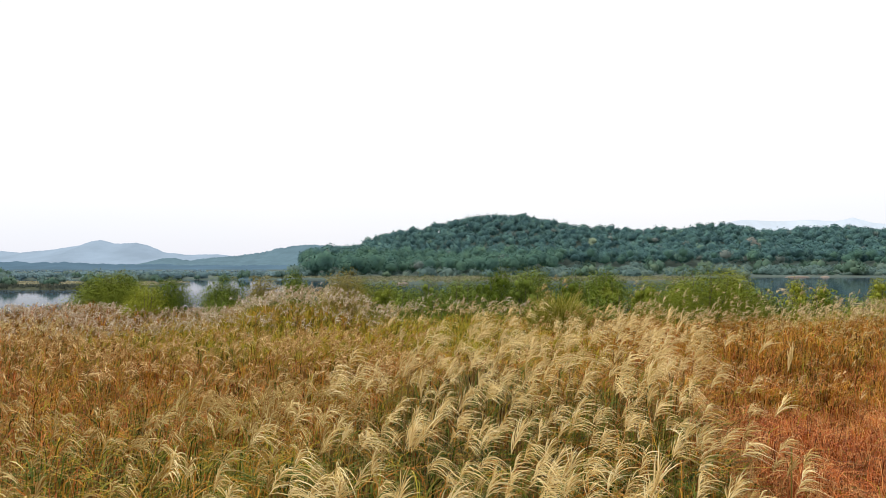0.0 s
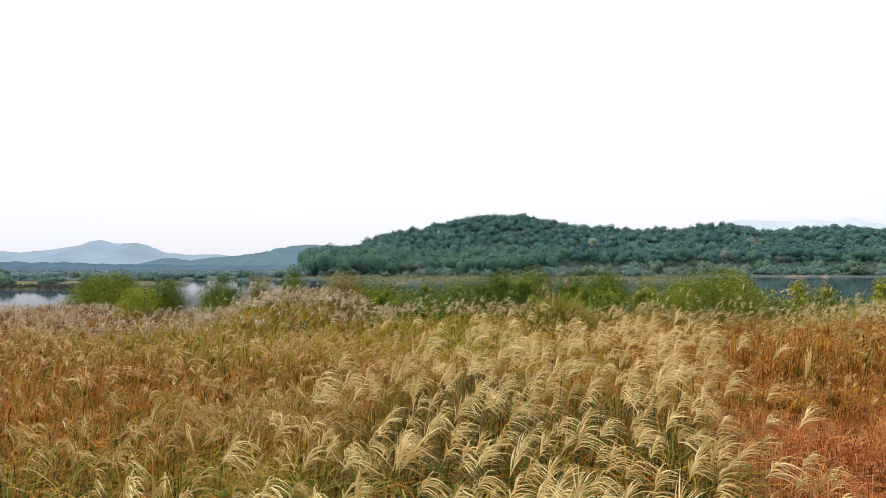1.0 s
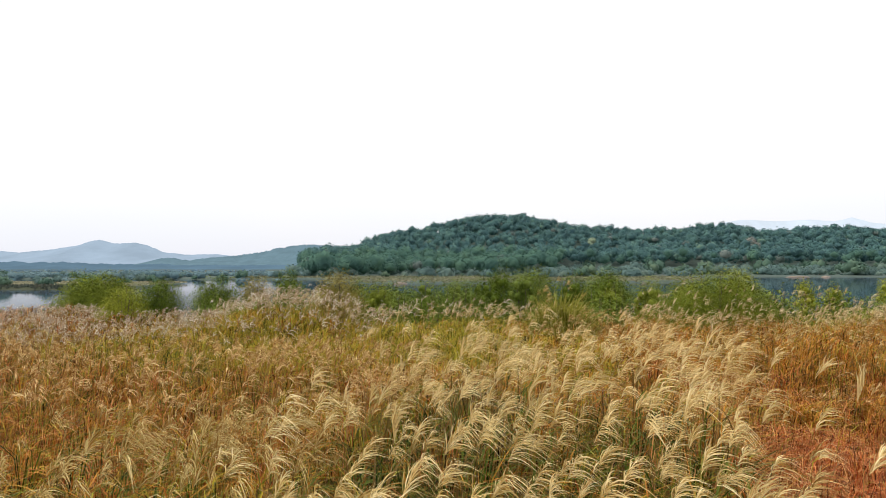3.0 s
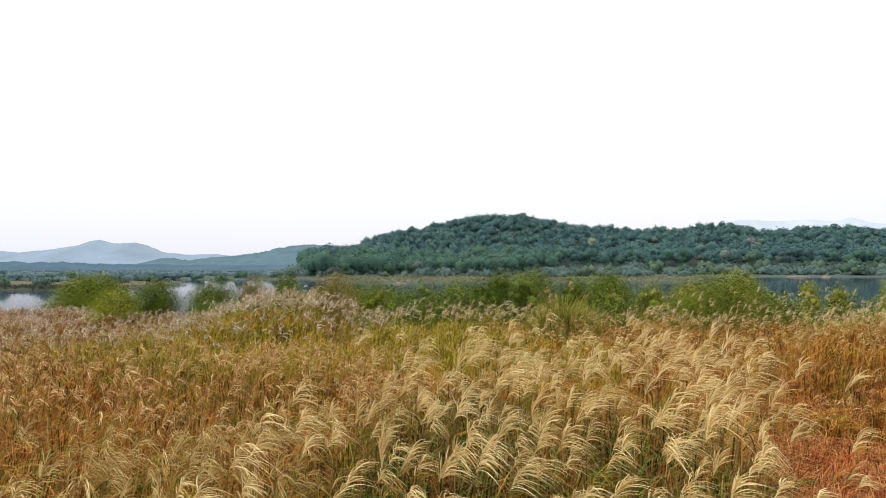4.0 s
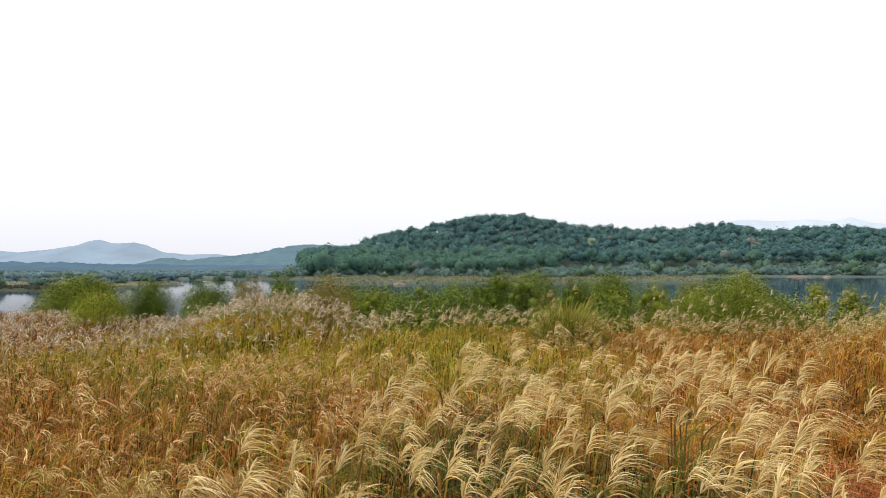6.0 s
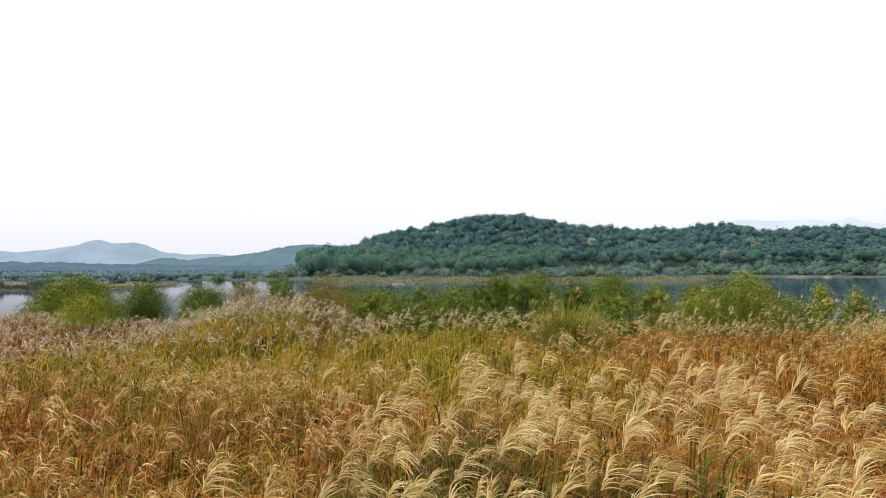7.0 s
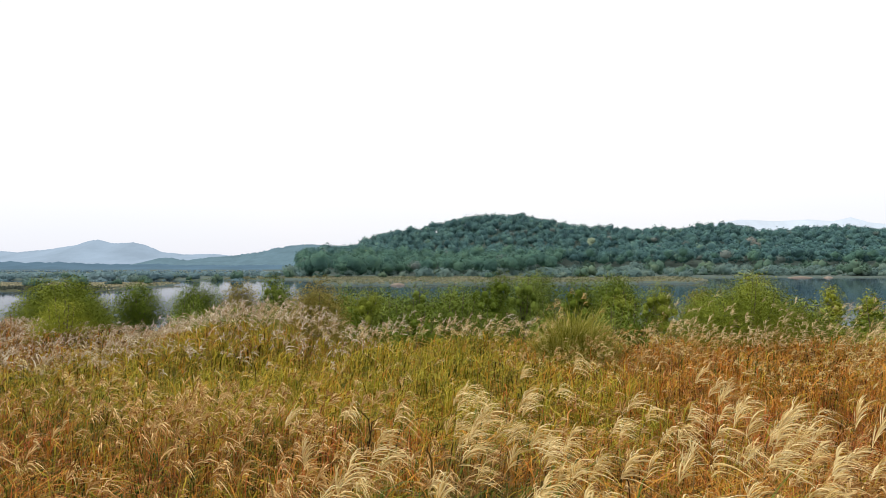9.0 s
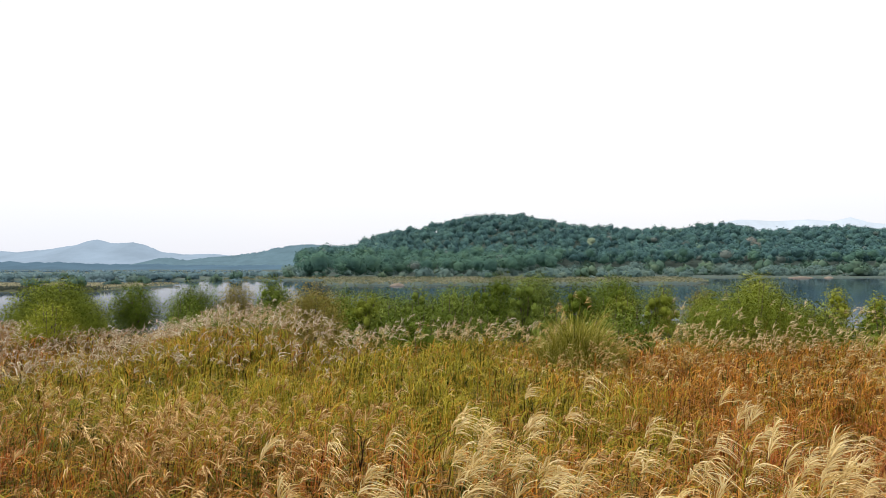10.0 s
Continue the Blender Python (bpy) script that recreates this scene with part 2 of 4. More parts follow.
nt.links.new(span.outputs["Result"], far_haze.inputs["Factor"])
nt.links.new(coat, far_haze.inputs["A"])
far_haze.inputs["B"].default_value = (0.10, 0.135, 0.12, 1)
near_y, litter = nt.nodes.new("ShaderNodeMapRange"), nt.nodes.new("ShaderNodeMix")
litter.data_type = "RGBA"
near_y.inputs["From Min"].default_value, near_y.inputs["From Max"].default_value = 26, 17
nt.links.new(split.outputs["Y"], near_y.inputs["Value"])
nt.links.new(near_y.outputs["Result"], litter.inputs["Factor"])
nt.links.new(far_haze.outputs["Result"], litter.inputs["A"])
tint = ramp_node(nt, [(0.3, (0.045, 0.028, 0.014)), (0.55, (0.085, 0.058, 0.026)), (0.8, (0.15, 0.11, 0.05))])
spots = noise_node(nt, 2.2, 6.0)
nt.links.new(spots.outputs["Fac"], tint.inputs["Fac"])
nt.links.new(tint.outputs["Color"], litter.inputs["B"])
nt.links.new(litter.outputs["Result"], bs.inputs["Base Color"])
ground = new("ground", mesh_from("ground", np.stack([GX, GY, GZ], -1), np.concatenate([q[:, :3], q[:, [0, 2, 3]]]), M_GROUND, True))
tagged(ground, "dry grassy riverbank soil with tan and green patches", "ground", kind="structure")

mw, nt, b, out = nodes_of("river_water")
b.inputs["Base Color"].default_value = (0.038, 0.066, 0.095, 1)
b.inputs["Roughness"].default_value = 0.04
b.inputs["IOR"].default_value = 1.03
wnoise = noise_node(nt, 1.1, 4.0)
wb = nt.nodes.new("ShaderNodeBump")
wb.inputs["Strength"].default_value, wb.inputs["Distance"].default_value = 0.12, 0.06
nt.links.new(wnoise.outputs["Fac"], wb.inputs["Height"])
nt.links.new(wb.outputs["Normal"], b.inputs["Normal"])
water = new("river_water", mesh_from("river_water", [(-4500, 20, WATER), (4500, 20, WATER), (4500, 700, WATER), (-4500, 700, WATER)], [(0, 1, 2), (0, 2, 3)], mw))
tagged(water, "calm grey-blue river water reflecting hill and sky", "river", kind="structure")


# ---- far ridges, pale with distance ----
def ridge_backdrop(name, label, y, profile, mat, rough=1.0):
    """A distant ridge: a long crest with a tree-rough outline, sloping down to the plain on both sides."""
    px, pz = np.array(profile[0], float), np.array(profile[1], float)
    x = np.linspace(px[0], px[-1], 500)
    crest = np.interp(x, px, pz)
    tree = np.convolve(rng.random(len(x) + 2), (0.3, 0.4, 0.3), "valid") + np.convolve(rng.random(len(x) + 12), np.hanning(13) / 6, "valid")
    crest = crest + rough * 1.5 * tree * np.clip(crest / 10, 0, 1)
    rows = [(y - 0.12 * y, 0.0), (y - 0.05 * y, 0.55), (y, 1.0), (y + 0.1 * y, 0.0)]
    v = np.concatenate([np.stack([x, np.full_like(x, yy), crest * f - 2], 1) for yy, f in rows])
    n = len(x)
    t = []
    for r in range(3):
        i = np.arange(n - 1) + r * n
        t += [np.stack([i, i + 1, i + n + 1], 1), np.stack([i, i + n + 1, i + n], 1)]
    return tagged(new(name, mesh_from(name, v, np.concatenate(t), mat)), label, "backdrop", kind="structure")


# The ridges' blue haze is put into their colour, which also glows.
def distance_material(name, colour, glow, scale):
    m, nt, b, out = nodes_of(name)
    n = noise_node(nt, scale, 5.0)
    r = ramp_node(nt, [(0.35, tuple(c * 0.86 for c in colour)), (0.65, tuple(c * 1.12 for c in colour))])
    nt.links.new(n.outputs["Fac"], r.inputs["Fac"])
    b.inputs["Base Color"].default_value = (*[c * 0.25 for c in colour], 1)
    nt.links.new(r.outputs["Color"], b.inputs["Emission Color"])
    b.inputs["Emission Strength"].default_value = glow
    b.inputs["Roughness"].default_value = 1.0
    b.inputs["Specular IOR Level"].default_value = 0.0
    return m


def at_range(y, pairs):
    """Crest heights from bearings and elevations (in thousandths) at the range y."""
    return [p[0] / 1000 * y for p in pairs], [EYE + p[1] / 1000 * y for p in pairs]


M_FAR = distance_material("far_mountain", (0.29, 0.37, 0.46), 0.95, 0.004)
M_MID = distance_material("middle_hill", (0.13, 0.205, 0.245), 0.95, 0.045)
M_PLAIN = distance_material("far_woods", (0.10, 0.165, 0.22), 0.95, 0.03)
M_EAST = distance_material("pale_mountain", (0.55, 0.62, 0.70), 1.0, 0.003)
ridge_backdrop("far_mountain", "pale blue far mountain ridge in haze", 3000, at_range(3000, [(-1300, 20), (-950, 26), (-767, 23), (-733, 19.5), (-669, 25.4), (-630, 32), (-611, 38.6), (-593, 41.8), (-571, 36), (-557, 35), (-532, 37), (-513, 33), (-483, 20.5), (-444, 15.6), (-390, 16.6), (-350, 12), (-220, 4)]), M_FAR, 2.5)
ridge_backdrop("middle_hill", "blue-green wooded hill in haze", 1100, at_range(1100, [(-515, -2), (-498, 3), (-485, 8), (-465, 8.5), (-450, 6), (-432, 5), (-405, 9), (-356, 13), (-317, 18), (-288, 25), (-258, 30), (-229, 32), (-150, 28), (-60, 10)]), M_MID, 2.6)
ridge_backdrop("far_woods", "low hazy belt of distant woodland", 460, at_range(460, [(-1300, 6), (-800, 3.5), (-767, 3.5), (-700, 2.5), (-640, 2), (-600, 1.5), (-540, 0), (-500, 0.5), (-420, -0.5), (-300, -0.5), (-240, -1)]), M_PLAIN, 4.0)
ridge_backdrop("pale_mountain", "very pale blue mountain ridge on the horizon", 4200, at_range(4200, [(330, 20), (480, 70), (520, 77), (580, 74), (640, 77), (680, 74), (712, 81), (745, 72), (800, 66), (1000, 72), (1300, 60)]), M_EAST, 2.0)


# ---- leafy crowns ----
def ball_mesh(rounds):
    bm = bmesh.new()
    bmesh.ops.create_icosphere(bm, subdivisions=rounds, radius=1.0)
    bm.verts.ensure_lookup_table()
    found = np.array([v.co[:] for v in bm.verts]), np.array([[v.index for v in f.verts] for f in bm.faces])
    bm.free()
    return found


BALL, BALL_TRIS = ball_mesh(2)
COARSE = ball_mesh(1)


def lobed(d, k, fine=0.07, deep=1.0):
    """How far a crown's surface bulges along the way d: broad lobes with hollows between them."""
    return 1 + deep * 0.24 * np.sin(d[..., 0] * 4.3 + k) * np.cos(d[..., 2] * 4.1 + k * 1.7) + deep * 0.16 * np.sin(d[..., 1] * 6.1 + d[..., 2] * 5.0 + k * 2.3) + fine * np.sin(d[..., 0] * 13 + k) * np.sin(d[..., 2] * 12 - k)


def core_crowns(centre, radius, tall, fill=0.9, ball=None, deep=1.0):
    ball, tris = ball or (BALL, BALL_TRIS)
    n = len(centre)
    k = np.arange(n)[:, None] * 1.37
    r = radius[:, None] * lobed(ball[None], k, 0.07, deep) * fill
    v = ball[None] * r[..., None]
    v[..., 2] *= tall[:, None]
    v = v + centre[:, None]
    return v.reshape(-1, 3), (tris[None] + (np.arange(n) * len(ball))[:, None, None]).reshape(-1, 3)


def crown_mesh(name, mat, lobes, leaves, size, hollow=0.55, long=1.0, seed=0, dense=0.0):
    """Foliage: many small folded leaves set over overlapping lobes (x, y, z, rx, ry, rz)."""
    r = np.random.default_rng(seed + 100)
    lob = np.array(lobes, float)
    share = (lob[:, 3] * lob[:, 4] + lob[:, 3] * lob[:, 5]) ** 0.9
    pick = r.choice(len(lob), leaves, p=share / share.sum())
    d = unit(r.normal(0, 1, (leaves, 3)))
    depth = 1 - hollow * r.random(leaves) ** 1.8
    ripple = 1 + 0.11 * np.sin(d[:, 0] * 7 + pick) * np.cos(d[:, 2] * 6 + pick * 2) + 0.07 * np.sin(d[:, 1] * 13 + pick) + r.normal(0, 0.025, leaves)
    c = lob[pick, :3] + d * lob[pick, 3:] * (depth * ripple)[:, None]
    nrm = unit(d + r.normal(0, 0.75, (leaves, 3)))
    nrm = nrm * np.where((nrm * d).sum(1, keepdims=True) < 0, -1, 1)
    a = unit(np.cross(nrm, r.normal(0, 1, (leaves, 3))))
    b2 = np.cross(nrm, a)
    s = (size * r.uniform(0.55, 1.35, leaves) * (1 + 0.3 * (1 - depth) / max(hollow, 0.1)))[:, None]
    tip, tail = c + a * s * 0.75 * long, c - a * s * 0.75 * long
    l, rr = c + b2 * s * 0.3 + nrm * s * 0.12, c - b2 * s * 0.3 + nrm * s * 0.12
    v = np.stack([tail, rr, tip, l], 1).reshape(-1, 3)
    i = np.arange(leaves) * 4
    t = np.concatenate([np.stack([i, i + 1, i + 2], 1), np.stack([i, i + 2, i + 3], 1)])
    n = np.repeat(unit(d + 0.45 * nrm), 4, 0)
    if dense:
        cv, ct = core_crowns(lob[:, :3], lob[:, 3], lob[:, 5] / lob[:, 3], dense, COARSE)
        v, t = join([(cv, ct), (v, t)])
        n = np.concatenate([unit(cv - np.repeat(lob[:, :3], len(COARSE[0]), 0)), n])
    return mesh_from(name, v, t, mat, True, n)


def limb_mesh(name, paths, mat, sides=6):
    """Tapered limbs along paths of (point, radius)."""
    vs, ts, base = [], [], 0
    for path in paths:
        pts = [Vector(p) for p, _ in path]
        for i, (p, rad) in enumerate(path):
            d = (pts[min(i + 1, len(pts) - 1)] - pts[max(i - 1, 0)]).normalized()
            a = d.orthogonal().normalized()
            c = d.cross(a)
            for k in range(sides):
                an = 2 * math.pi * k / sides
                vs.append(pts[i] + (a * math.cos(an) + c * math.sin(an)) * rad)
        for i in range(len(path) - 1):
            for k in range(sides):
                o, n2 = base + i * sides, base + (i + 1) * sides
                j = (k + 1) % sides
                ts += [(o + k, o + j, n2 + j), (o + k, n2 + j, n2 + k)]
        base += len(path) * sides
    return mesh_from(name, np.array([tuple(v) for v in vs]), ts, mat, True)


def bush(name, label, category, x, y, width, top, mat, leaves, size, seed, depth=0.8, bare=0.0, hollow=0.5, long=1.1, group="", lobes=9, dome=0.38):
    """A multi-stemmed shrub standing on the bank: stems fan out of the ground into a lobed leafy crown."""
    r = np.random.default_rng(seed)
    z0 = float(land(np.array([x]), np.array([y]))[0]) - 0.05
    h = (top - z0) * 1.09
    ob = thing(name, label, category, pose(x, y, z0), group)
    lob, stems = [], []
    lobes = int(lobes * 1.5)
    if size > 0.065:
        leaves, size = leaves * 1.4, size * 0.75
    for k in range(lobes):
        a = 2.4 * k + r.uniform(-0.5, 0.5)
        f = math.sqrt((k + 0.5) / lobes)
        px, py = math.cos(a) * f * width * 0.35, math.sin(a) * f * width * 0.35 * depth
        rr = width * r.uniform(0.22, 0.31)
        low = bare * h
        hz = h * (1 - dome * f * f) * (0.93 if k == 0 else r.uniform(0.9, 1.04))
        rz = max(min((hz - low) * 0.5, rr * 1.5), 0.15)
        lob.append((px, py, hz - rz, rr, rr * depth, rz))
        if hz - 2 * rz > low + 0.1:
            tuck = 0.7 if dome < 0.25 else 0.92
            lob.append((px * tuck, py * tuck, (low + hz - 2 * rz) * 0.5 + rz * 0.3, rr * tuck, rr * depth * tuck, max((hz - rz - low) * 0.5, 0.2)))
        if k < 6:
            bx, by = px * 0.18, py * 0.18
            stems.append([((bx, by, -0.1), 0.035 * h / 2.2), ((px * 0.5, py * 0.5, hz * 0.4), 0.024 * h / 2.2), ((px * 0.9, py * 0.9, hz * 0.72), 0.014), ((px * 1.1, py * 1.1, hz * 0.97), 0.004)])
    for s in stems:
        part("stem", limb_mesh("stem", [s], M_BARK), ob)
    part("crown", crown_mesh("crown", mat, lob, int(leaves * 1.3), size, hollow, long, seed, 0.3 if hollow < 0.7 and leaves < 9000 else 0), ob)
    return ob


M_WILLOW = leaf_material("willow_leaves", [(0.0, (0.072, 0.089, 0.010)), (0.4, (0.189, 0.226, 0.028)), (0.75, (0.347, 0.379, 0.061)), (1.0, (0.490, 0.475, 0.118))], 1.5, 0.5, 0.1, gloss=0.04, weight=0.22)
M_BRIGHT = leaf_material("bright_willow_leaves", [(0.0, (0.113, 0.128, 0.014)), (0.4, (0.263, 0.293, 0.032)), (0.75, (0.437, 0.451, 0.065)), (1.0, (0.626, 0.549, 0.160))], 1.5, 0.5, 0.1, gloss=0.04, weight=0.22)
M_DEEP = leaf_material("deep_green_leaves", [(0.0, (0.047, 0.072, 0.012)), (0.4, (0.135, 0.185, 0.030)), (0.75, (0.260, 0.318, 0.061)), (1.0, (0.400, 0.411, 0.107))], 1.5, 0.5, 0.1, gloss=0.04, weight=0.22)
M_OLIVE = leaf_material("olive_autumn_leaves", [(0.0, (0.132, 0.109, 0.025)), (0.4, (0.255, 0.212, 0.049)), (0.75, (0.368, 0.295, 0.076)), (1.0, (0.439, 0.258, 0.088))], 1.5, 0.5, 0.1, gloss=0.04, weight=0.22)

M_MOSS = leaf_material("moss_green_leaves", [(0.0, (0.037, 0.058, 0.007)), (0.4, (0.102, 0.146, 0.017)), (0.75, (0.185, 0.244, 0.033)), (1.0, (0.278, 0.311, 0.058))], 1.5, 0.5, 0.1, gloss=0.04, weight=0.22)
M_LIME = leaf_material("lime_willow_leaves", [(0.0, (0.050, 0.070, 0.008)), (0.4, (0.140, 0.178, 0.020)), (0.75, (0.275, 0.320, 0.042)), (1.0, (0.430, 0.430, 0.085))], 1.5, 0.5, 0.1, gloss=0.04, weight=0.22)
G = "shrubs along the bank"
bush("willow_bush", "broad rounded green willow bush on the bank", "bush", -15.7, 27.5, 4.3, 2.12, M_LIME, 60000, 0.048, 1, group=G, lobes=13, dome=0.3)
bush("willow_bush", "small yellow-green bush beside the grass edge", "bush", -8.65, 16.8, 1.5, 2.0, M_BRIGHT, 15000, 0.028, 2, group=G)
bush("willow_bush", "round dark green bush near the water", "bush", -18.4, 39.0, 3.2, 1.8, M_MOSS, 9500, 0.085, 3, group=G)
bush("willow_bush", "loose dark green shrub with open branches", "bush", -14.9, 39.5, 3.9, 1.8, M_MOSS, 8500, 0.085, 4, group=G, hollow=0.68)
bush("willow_bush", "slender olive shrub with thin foliage", "bush", -12.2, 39.0, 2.5, 1.95, M_OLIVE, 5200, 0.08, 5, group=G, hollow=0.8)
bush("willow_bush", "round bright green shrub on the bank", "bush", -10.1, 39.5, 2.8, 2.0, M_DEEP, 5200, 0.1, 6, group=G)
bush("willow_bush", "thin yellow-orange shrub with bare lower stems", "bush", -3.55, 20.9, 2.3, 2.4, M_OLIVE, 12000, 0.042, 7, group=G, bare=0.18, hollow=0.65)
bush("willow_bush", "low spreading green shrub behind the grass", "bush", -2.4, 33.0, 3.6, 1.5, M_DEEP, 6500, 0.095, 8, group=G, lobes=12)
bush("willow_bush", "dense dark green rounded shrub", "bush", 1.0, 28.0, 3.2, 1.72, M_DEEP, 8000, 0.08, 9, group=G, lobes=11)
bush("willow_bush", "upright green shrub with feathery top", "bush", 3.7, 36.0, 2.4, 2.35, M_MOSS, 3400, 0.1, 10, group=G)
bush("willow_bush", "tall mid-green shrub with uneven top", "bush", 5.9, 37.0, 3.4, 2.5, M_DEEP, 6500, 0.1, 11, group=G, lobes=11)
bush("willow_bush", "spreading green shrub with bare twigs above", "bush", 10.6, 38.0, 4.4, 2.3, M_DEEP, 7000, 0.1, 12, group=G, lobes=12)
bush("willow_bush", "small green shrub in front of darker ones", "bush", 8.6, 30.0, 1.8, 1.75, M_WILLOW, 2400, 0.08, 13, group=G)
bush("willow_bush", "broad bright yellow-green willow bush", "bush", 8.6, 19.0, 4.2, 2.3, M_LIME, 46000, 0.033, 14, group=G, lobes=16, dome=0.3)
bush("willow_bush", "tall bright green willow bush with rounded crown", "bush", 17.1, 34.2, 3.4, 2.45, M_BRIGHT, 9000, 0.075, 15, group=G)
bush("willow_bush", "small yellow-green willow shrub by the water", "bush", 17.7, 29.0, 1.4, 1.85, M_BRIGHT, 2600, 0.07, 16, group=G)
bush("willow_bush", "green shrub at the field's far corner", "bush", 31.4, 41.5, 2.0, 1.7, M_BRIGHT, 3000, 0.085, 17, group=G)
bush("willow_bush", "little yellow-green willow shrub behind the plumes", "bush", 15.7, 24.0, 1.3, 1.75, M_BRIGHT, 3000, 0.06, 20, group=G)
bush("willow_bush", "low green shrub filling a gap in the row", "bush", -6.6, 36.0, 3.0, 1.2, M_WILLOW, 4200, 0.1, 18, group=G)
for k in range(16):
    x = -8.0 + 1.5 * k + rng.uniform(-0.6, 0.6)
    bush("low_shrub", "low green bank shrub filling the row behind the grass", "bush", x, 21.5 + rng.uniform(0, 8), rng.uniform(2.2, 3.2), rng.uniform(1.0, 1.65), (M_DEEP, M_MOSS, M_DEEP, M_MOSS)[k % 4], 1500, 0.11, 60 + k, group="low shrubs on the bank", lobes=8)
for k, (x, y, wide, top, mat) in enumerate(((-4.6, 32.0, 2.6, 1.85, M_DEEP), (-3.2, 30.0, 2.2, 1.8, M_WILLOW), (-0.8, 31.0, 2.4, 1.95, M_DEEP), (0.8, 33.5, 2.6, 2.0, M_DEEP),
                                             (2.2, 31.5, 2.3, 2.1, M_MOSS), (4.6, 33.0, 2.4, 2.35, M_DEEP), (7.6, 34.0, 2.6, 2.15, M_MOSS), (9.2, 33.0, 2.2, 2.2, M_MOSS), (12.6, 36.0, 2.6, 1.85, M_WILLOW), (13.6, 33.0, 2.0, 1.6, M_OLIVE))):
    bush("willow_bush", "leafy mid-green shrub in the hedge along the bank", "bush", x, y, wide, top, mat, 4200, 0.078, 120 + k, group=G, lobes=10)
for k, (x, y, top) in enumerate(((15.6, 21.6, 1.15), (17.6, 20.6, 1.1), (14.2, 21.0, 0.95), (-12.8, 33.0, 0.95), (-10.4, 30.0, 0.8), (-8.2, 31.0, 1.0), (-17.5, 33.0, 0.9), (-6.0, 27.0, 1.0), (12.7, 22.6, 1.75), (11.6, 21.5, 1.7), (13.0, 25.5, 1.45), (16.6, 23.0, 1.4), (18.2, 21.2, 1.2), (12.4, 30.0, 1.5))):
    bush("low_shrub", "low green bank shrub filling the row behind the grass", "bush", x, y, 2.4, top, (M_WILLOW, M_DEEP)[k % 2], 1800, 0.095, 90 + k, group="low shrubs on the bank", lobes=8)
bush("willow_bush", "little dark shrub among pale plumes", "bush", -15.0, 20.5, 1.0, 1.15, M_DEEP, 900, 0.06, 19, group=G, hollow=0.9)

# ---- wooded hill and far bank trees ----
# Hill foliage is bluer and paler than leaves are: haze put into its colour.
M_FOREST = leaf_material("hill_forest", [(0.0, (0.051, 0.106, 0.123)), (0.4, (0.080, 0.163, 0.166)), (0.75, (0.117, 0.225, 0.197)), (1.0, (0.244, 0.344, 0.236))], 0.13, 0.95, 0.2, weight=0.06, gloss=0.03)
# Deeper copy of the forest colour, offsetting the brighter sky light at the foot.
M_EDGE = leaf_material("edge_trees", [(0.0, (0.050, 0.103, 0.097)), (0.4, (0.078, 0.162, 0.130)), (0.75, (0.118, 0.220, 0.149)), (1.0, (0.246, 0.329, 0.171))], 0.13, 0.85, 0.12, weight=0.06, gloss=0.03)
# Far-bank leaves: their green is shifted to grey-blue to paint in haze.
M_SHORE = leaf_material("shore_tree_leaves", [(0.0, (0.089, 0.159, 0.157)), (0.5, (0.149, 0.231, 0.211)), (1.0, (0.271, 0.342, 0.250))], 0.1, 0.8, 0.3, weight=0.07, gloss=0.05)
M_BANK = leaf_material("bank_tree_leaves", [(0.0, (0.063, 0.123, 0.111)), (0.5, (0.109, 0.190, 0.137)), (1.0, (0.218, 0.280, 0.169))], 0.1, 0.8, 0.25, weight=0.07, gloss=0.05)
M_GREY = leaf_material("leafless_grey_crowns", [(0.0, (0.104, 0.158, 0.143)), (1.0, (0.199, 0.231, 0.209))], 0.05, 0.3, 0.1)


def clump_crowns(centre, radius, tall, per, size, seed):
    """Crowns as shells of small leaf sprays about each centre (n, 3), with the normals of the rounded mass they make up."""
    r = np.random.default_rng(seed)
    n = len(centre)
    m = n * per
    d = unit(r.normal(0, 1, (m, 3)) + np.array([0, -0.7, 0.45]))
    k = np.repeat(np.arange(n), per)
    rad = np.stack([radius[k], radius[k], radius[k] * tall[k]], 1)
    c = centre[k] + d * rad * (lobed(d, k * 1.37, 0.1, 0.8) * r.uniform(0.84, 1.0, m))[:, None]
    nrm = unit(d + r.normal(0, 0.4, (m, 3)))
    a = unit(np.cross(nrm, r.normal(0, 1, (m, 3))))
    b2 = np.cross(nrm, a)
    s = (size * radius[k] * r.uniform(0.6, 1.4, m))[:, None]
    v = np.stack([c - a * s, c - b2 * s * 0.8, c + a * s, c + b2 * s * 0.8], 1).reshape(-1, 3)
    i = np.arange(m) * 4
    return v, np.concatenate([np.stack([i, i + 1, i + 2], 1), np.stack([i, i + 2, i + 3], 1)]), np.repeat(unit(d + 0.35 * nrm + np.array([0, 0, 0.55])), 4, 0)


def leafy_crowns(name, centre, radius, tall, per, size, mat, seed):
    """Rounded crowns: a lobed core for each, covered with leaf sprays."""
    cv, ct = core_crowns(centre, radius, tall, 0.75, COARSE, 0.8)
    sv, st, sn = clump_crowns(centre, radius, tall, per, size, seed)
    v, t = join([(cv, ct), (sv, st)])
    cn = unit(cv - np.repeat(centre, len(COARSE[0]), 0))
    return mesh_from(name, v, t, mat, True, np.concatenate([cn, sn]))


def woodland(name, label, centre, radius, tall, per, size, mat, seed):
    return tagged(new(name, leafy_crowns(name, centre, radius, tall, per, size, mat, seed)), label, "forest", kind="stuff")


fx, fy = np.meshgrid(np.arange(-170, 560, 5.2), np.arange(180, 482, 5.8))
fx = fx.ravel() + rng.uniform(-3, 3, fx.size)
fy = fy.ravel() + rng.uniform(-3, 3, fy.size)
fz = land(fx, fy)
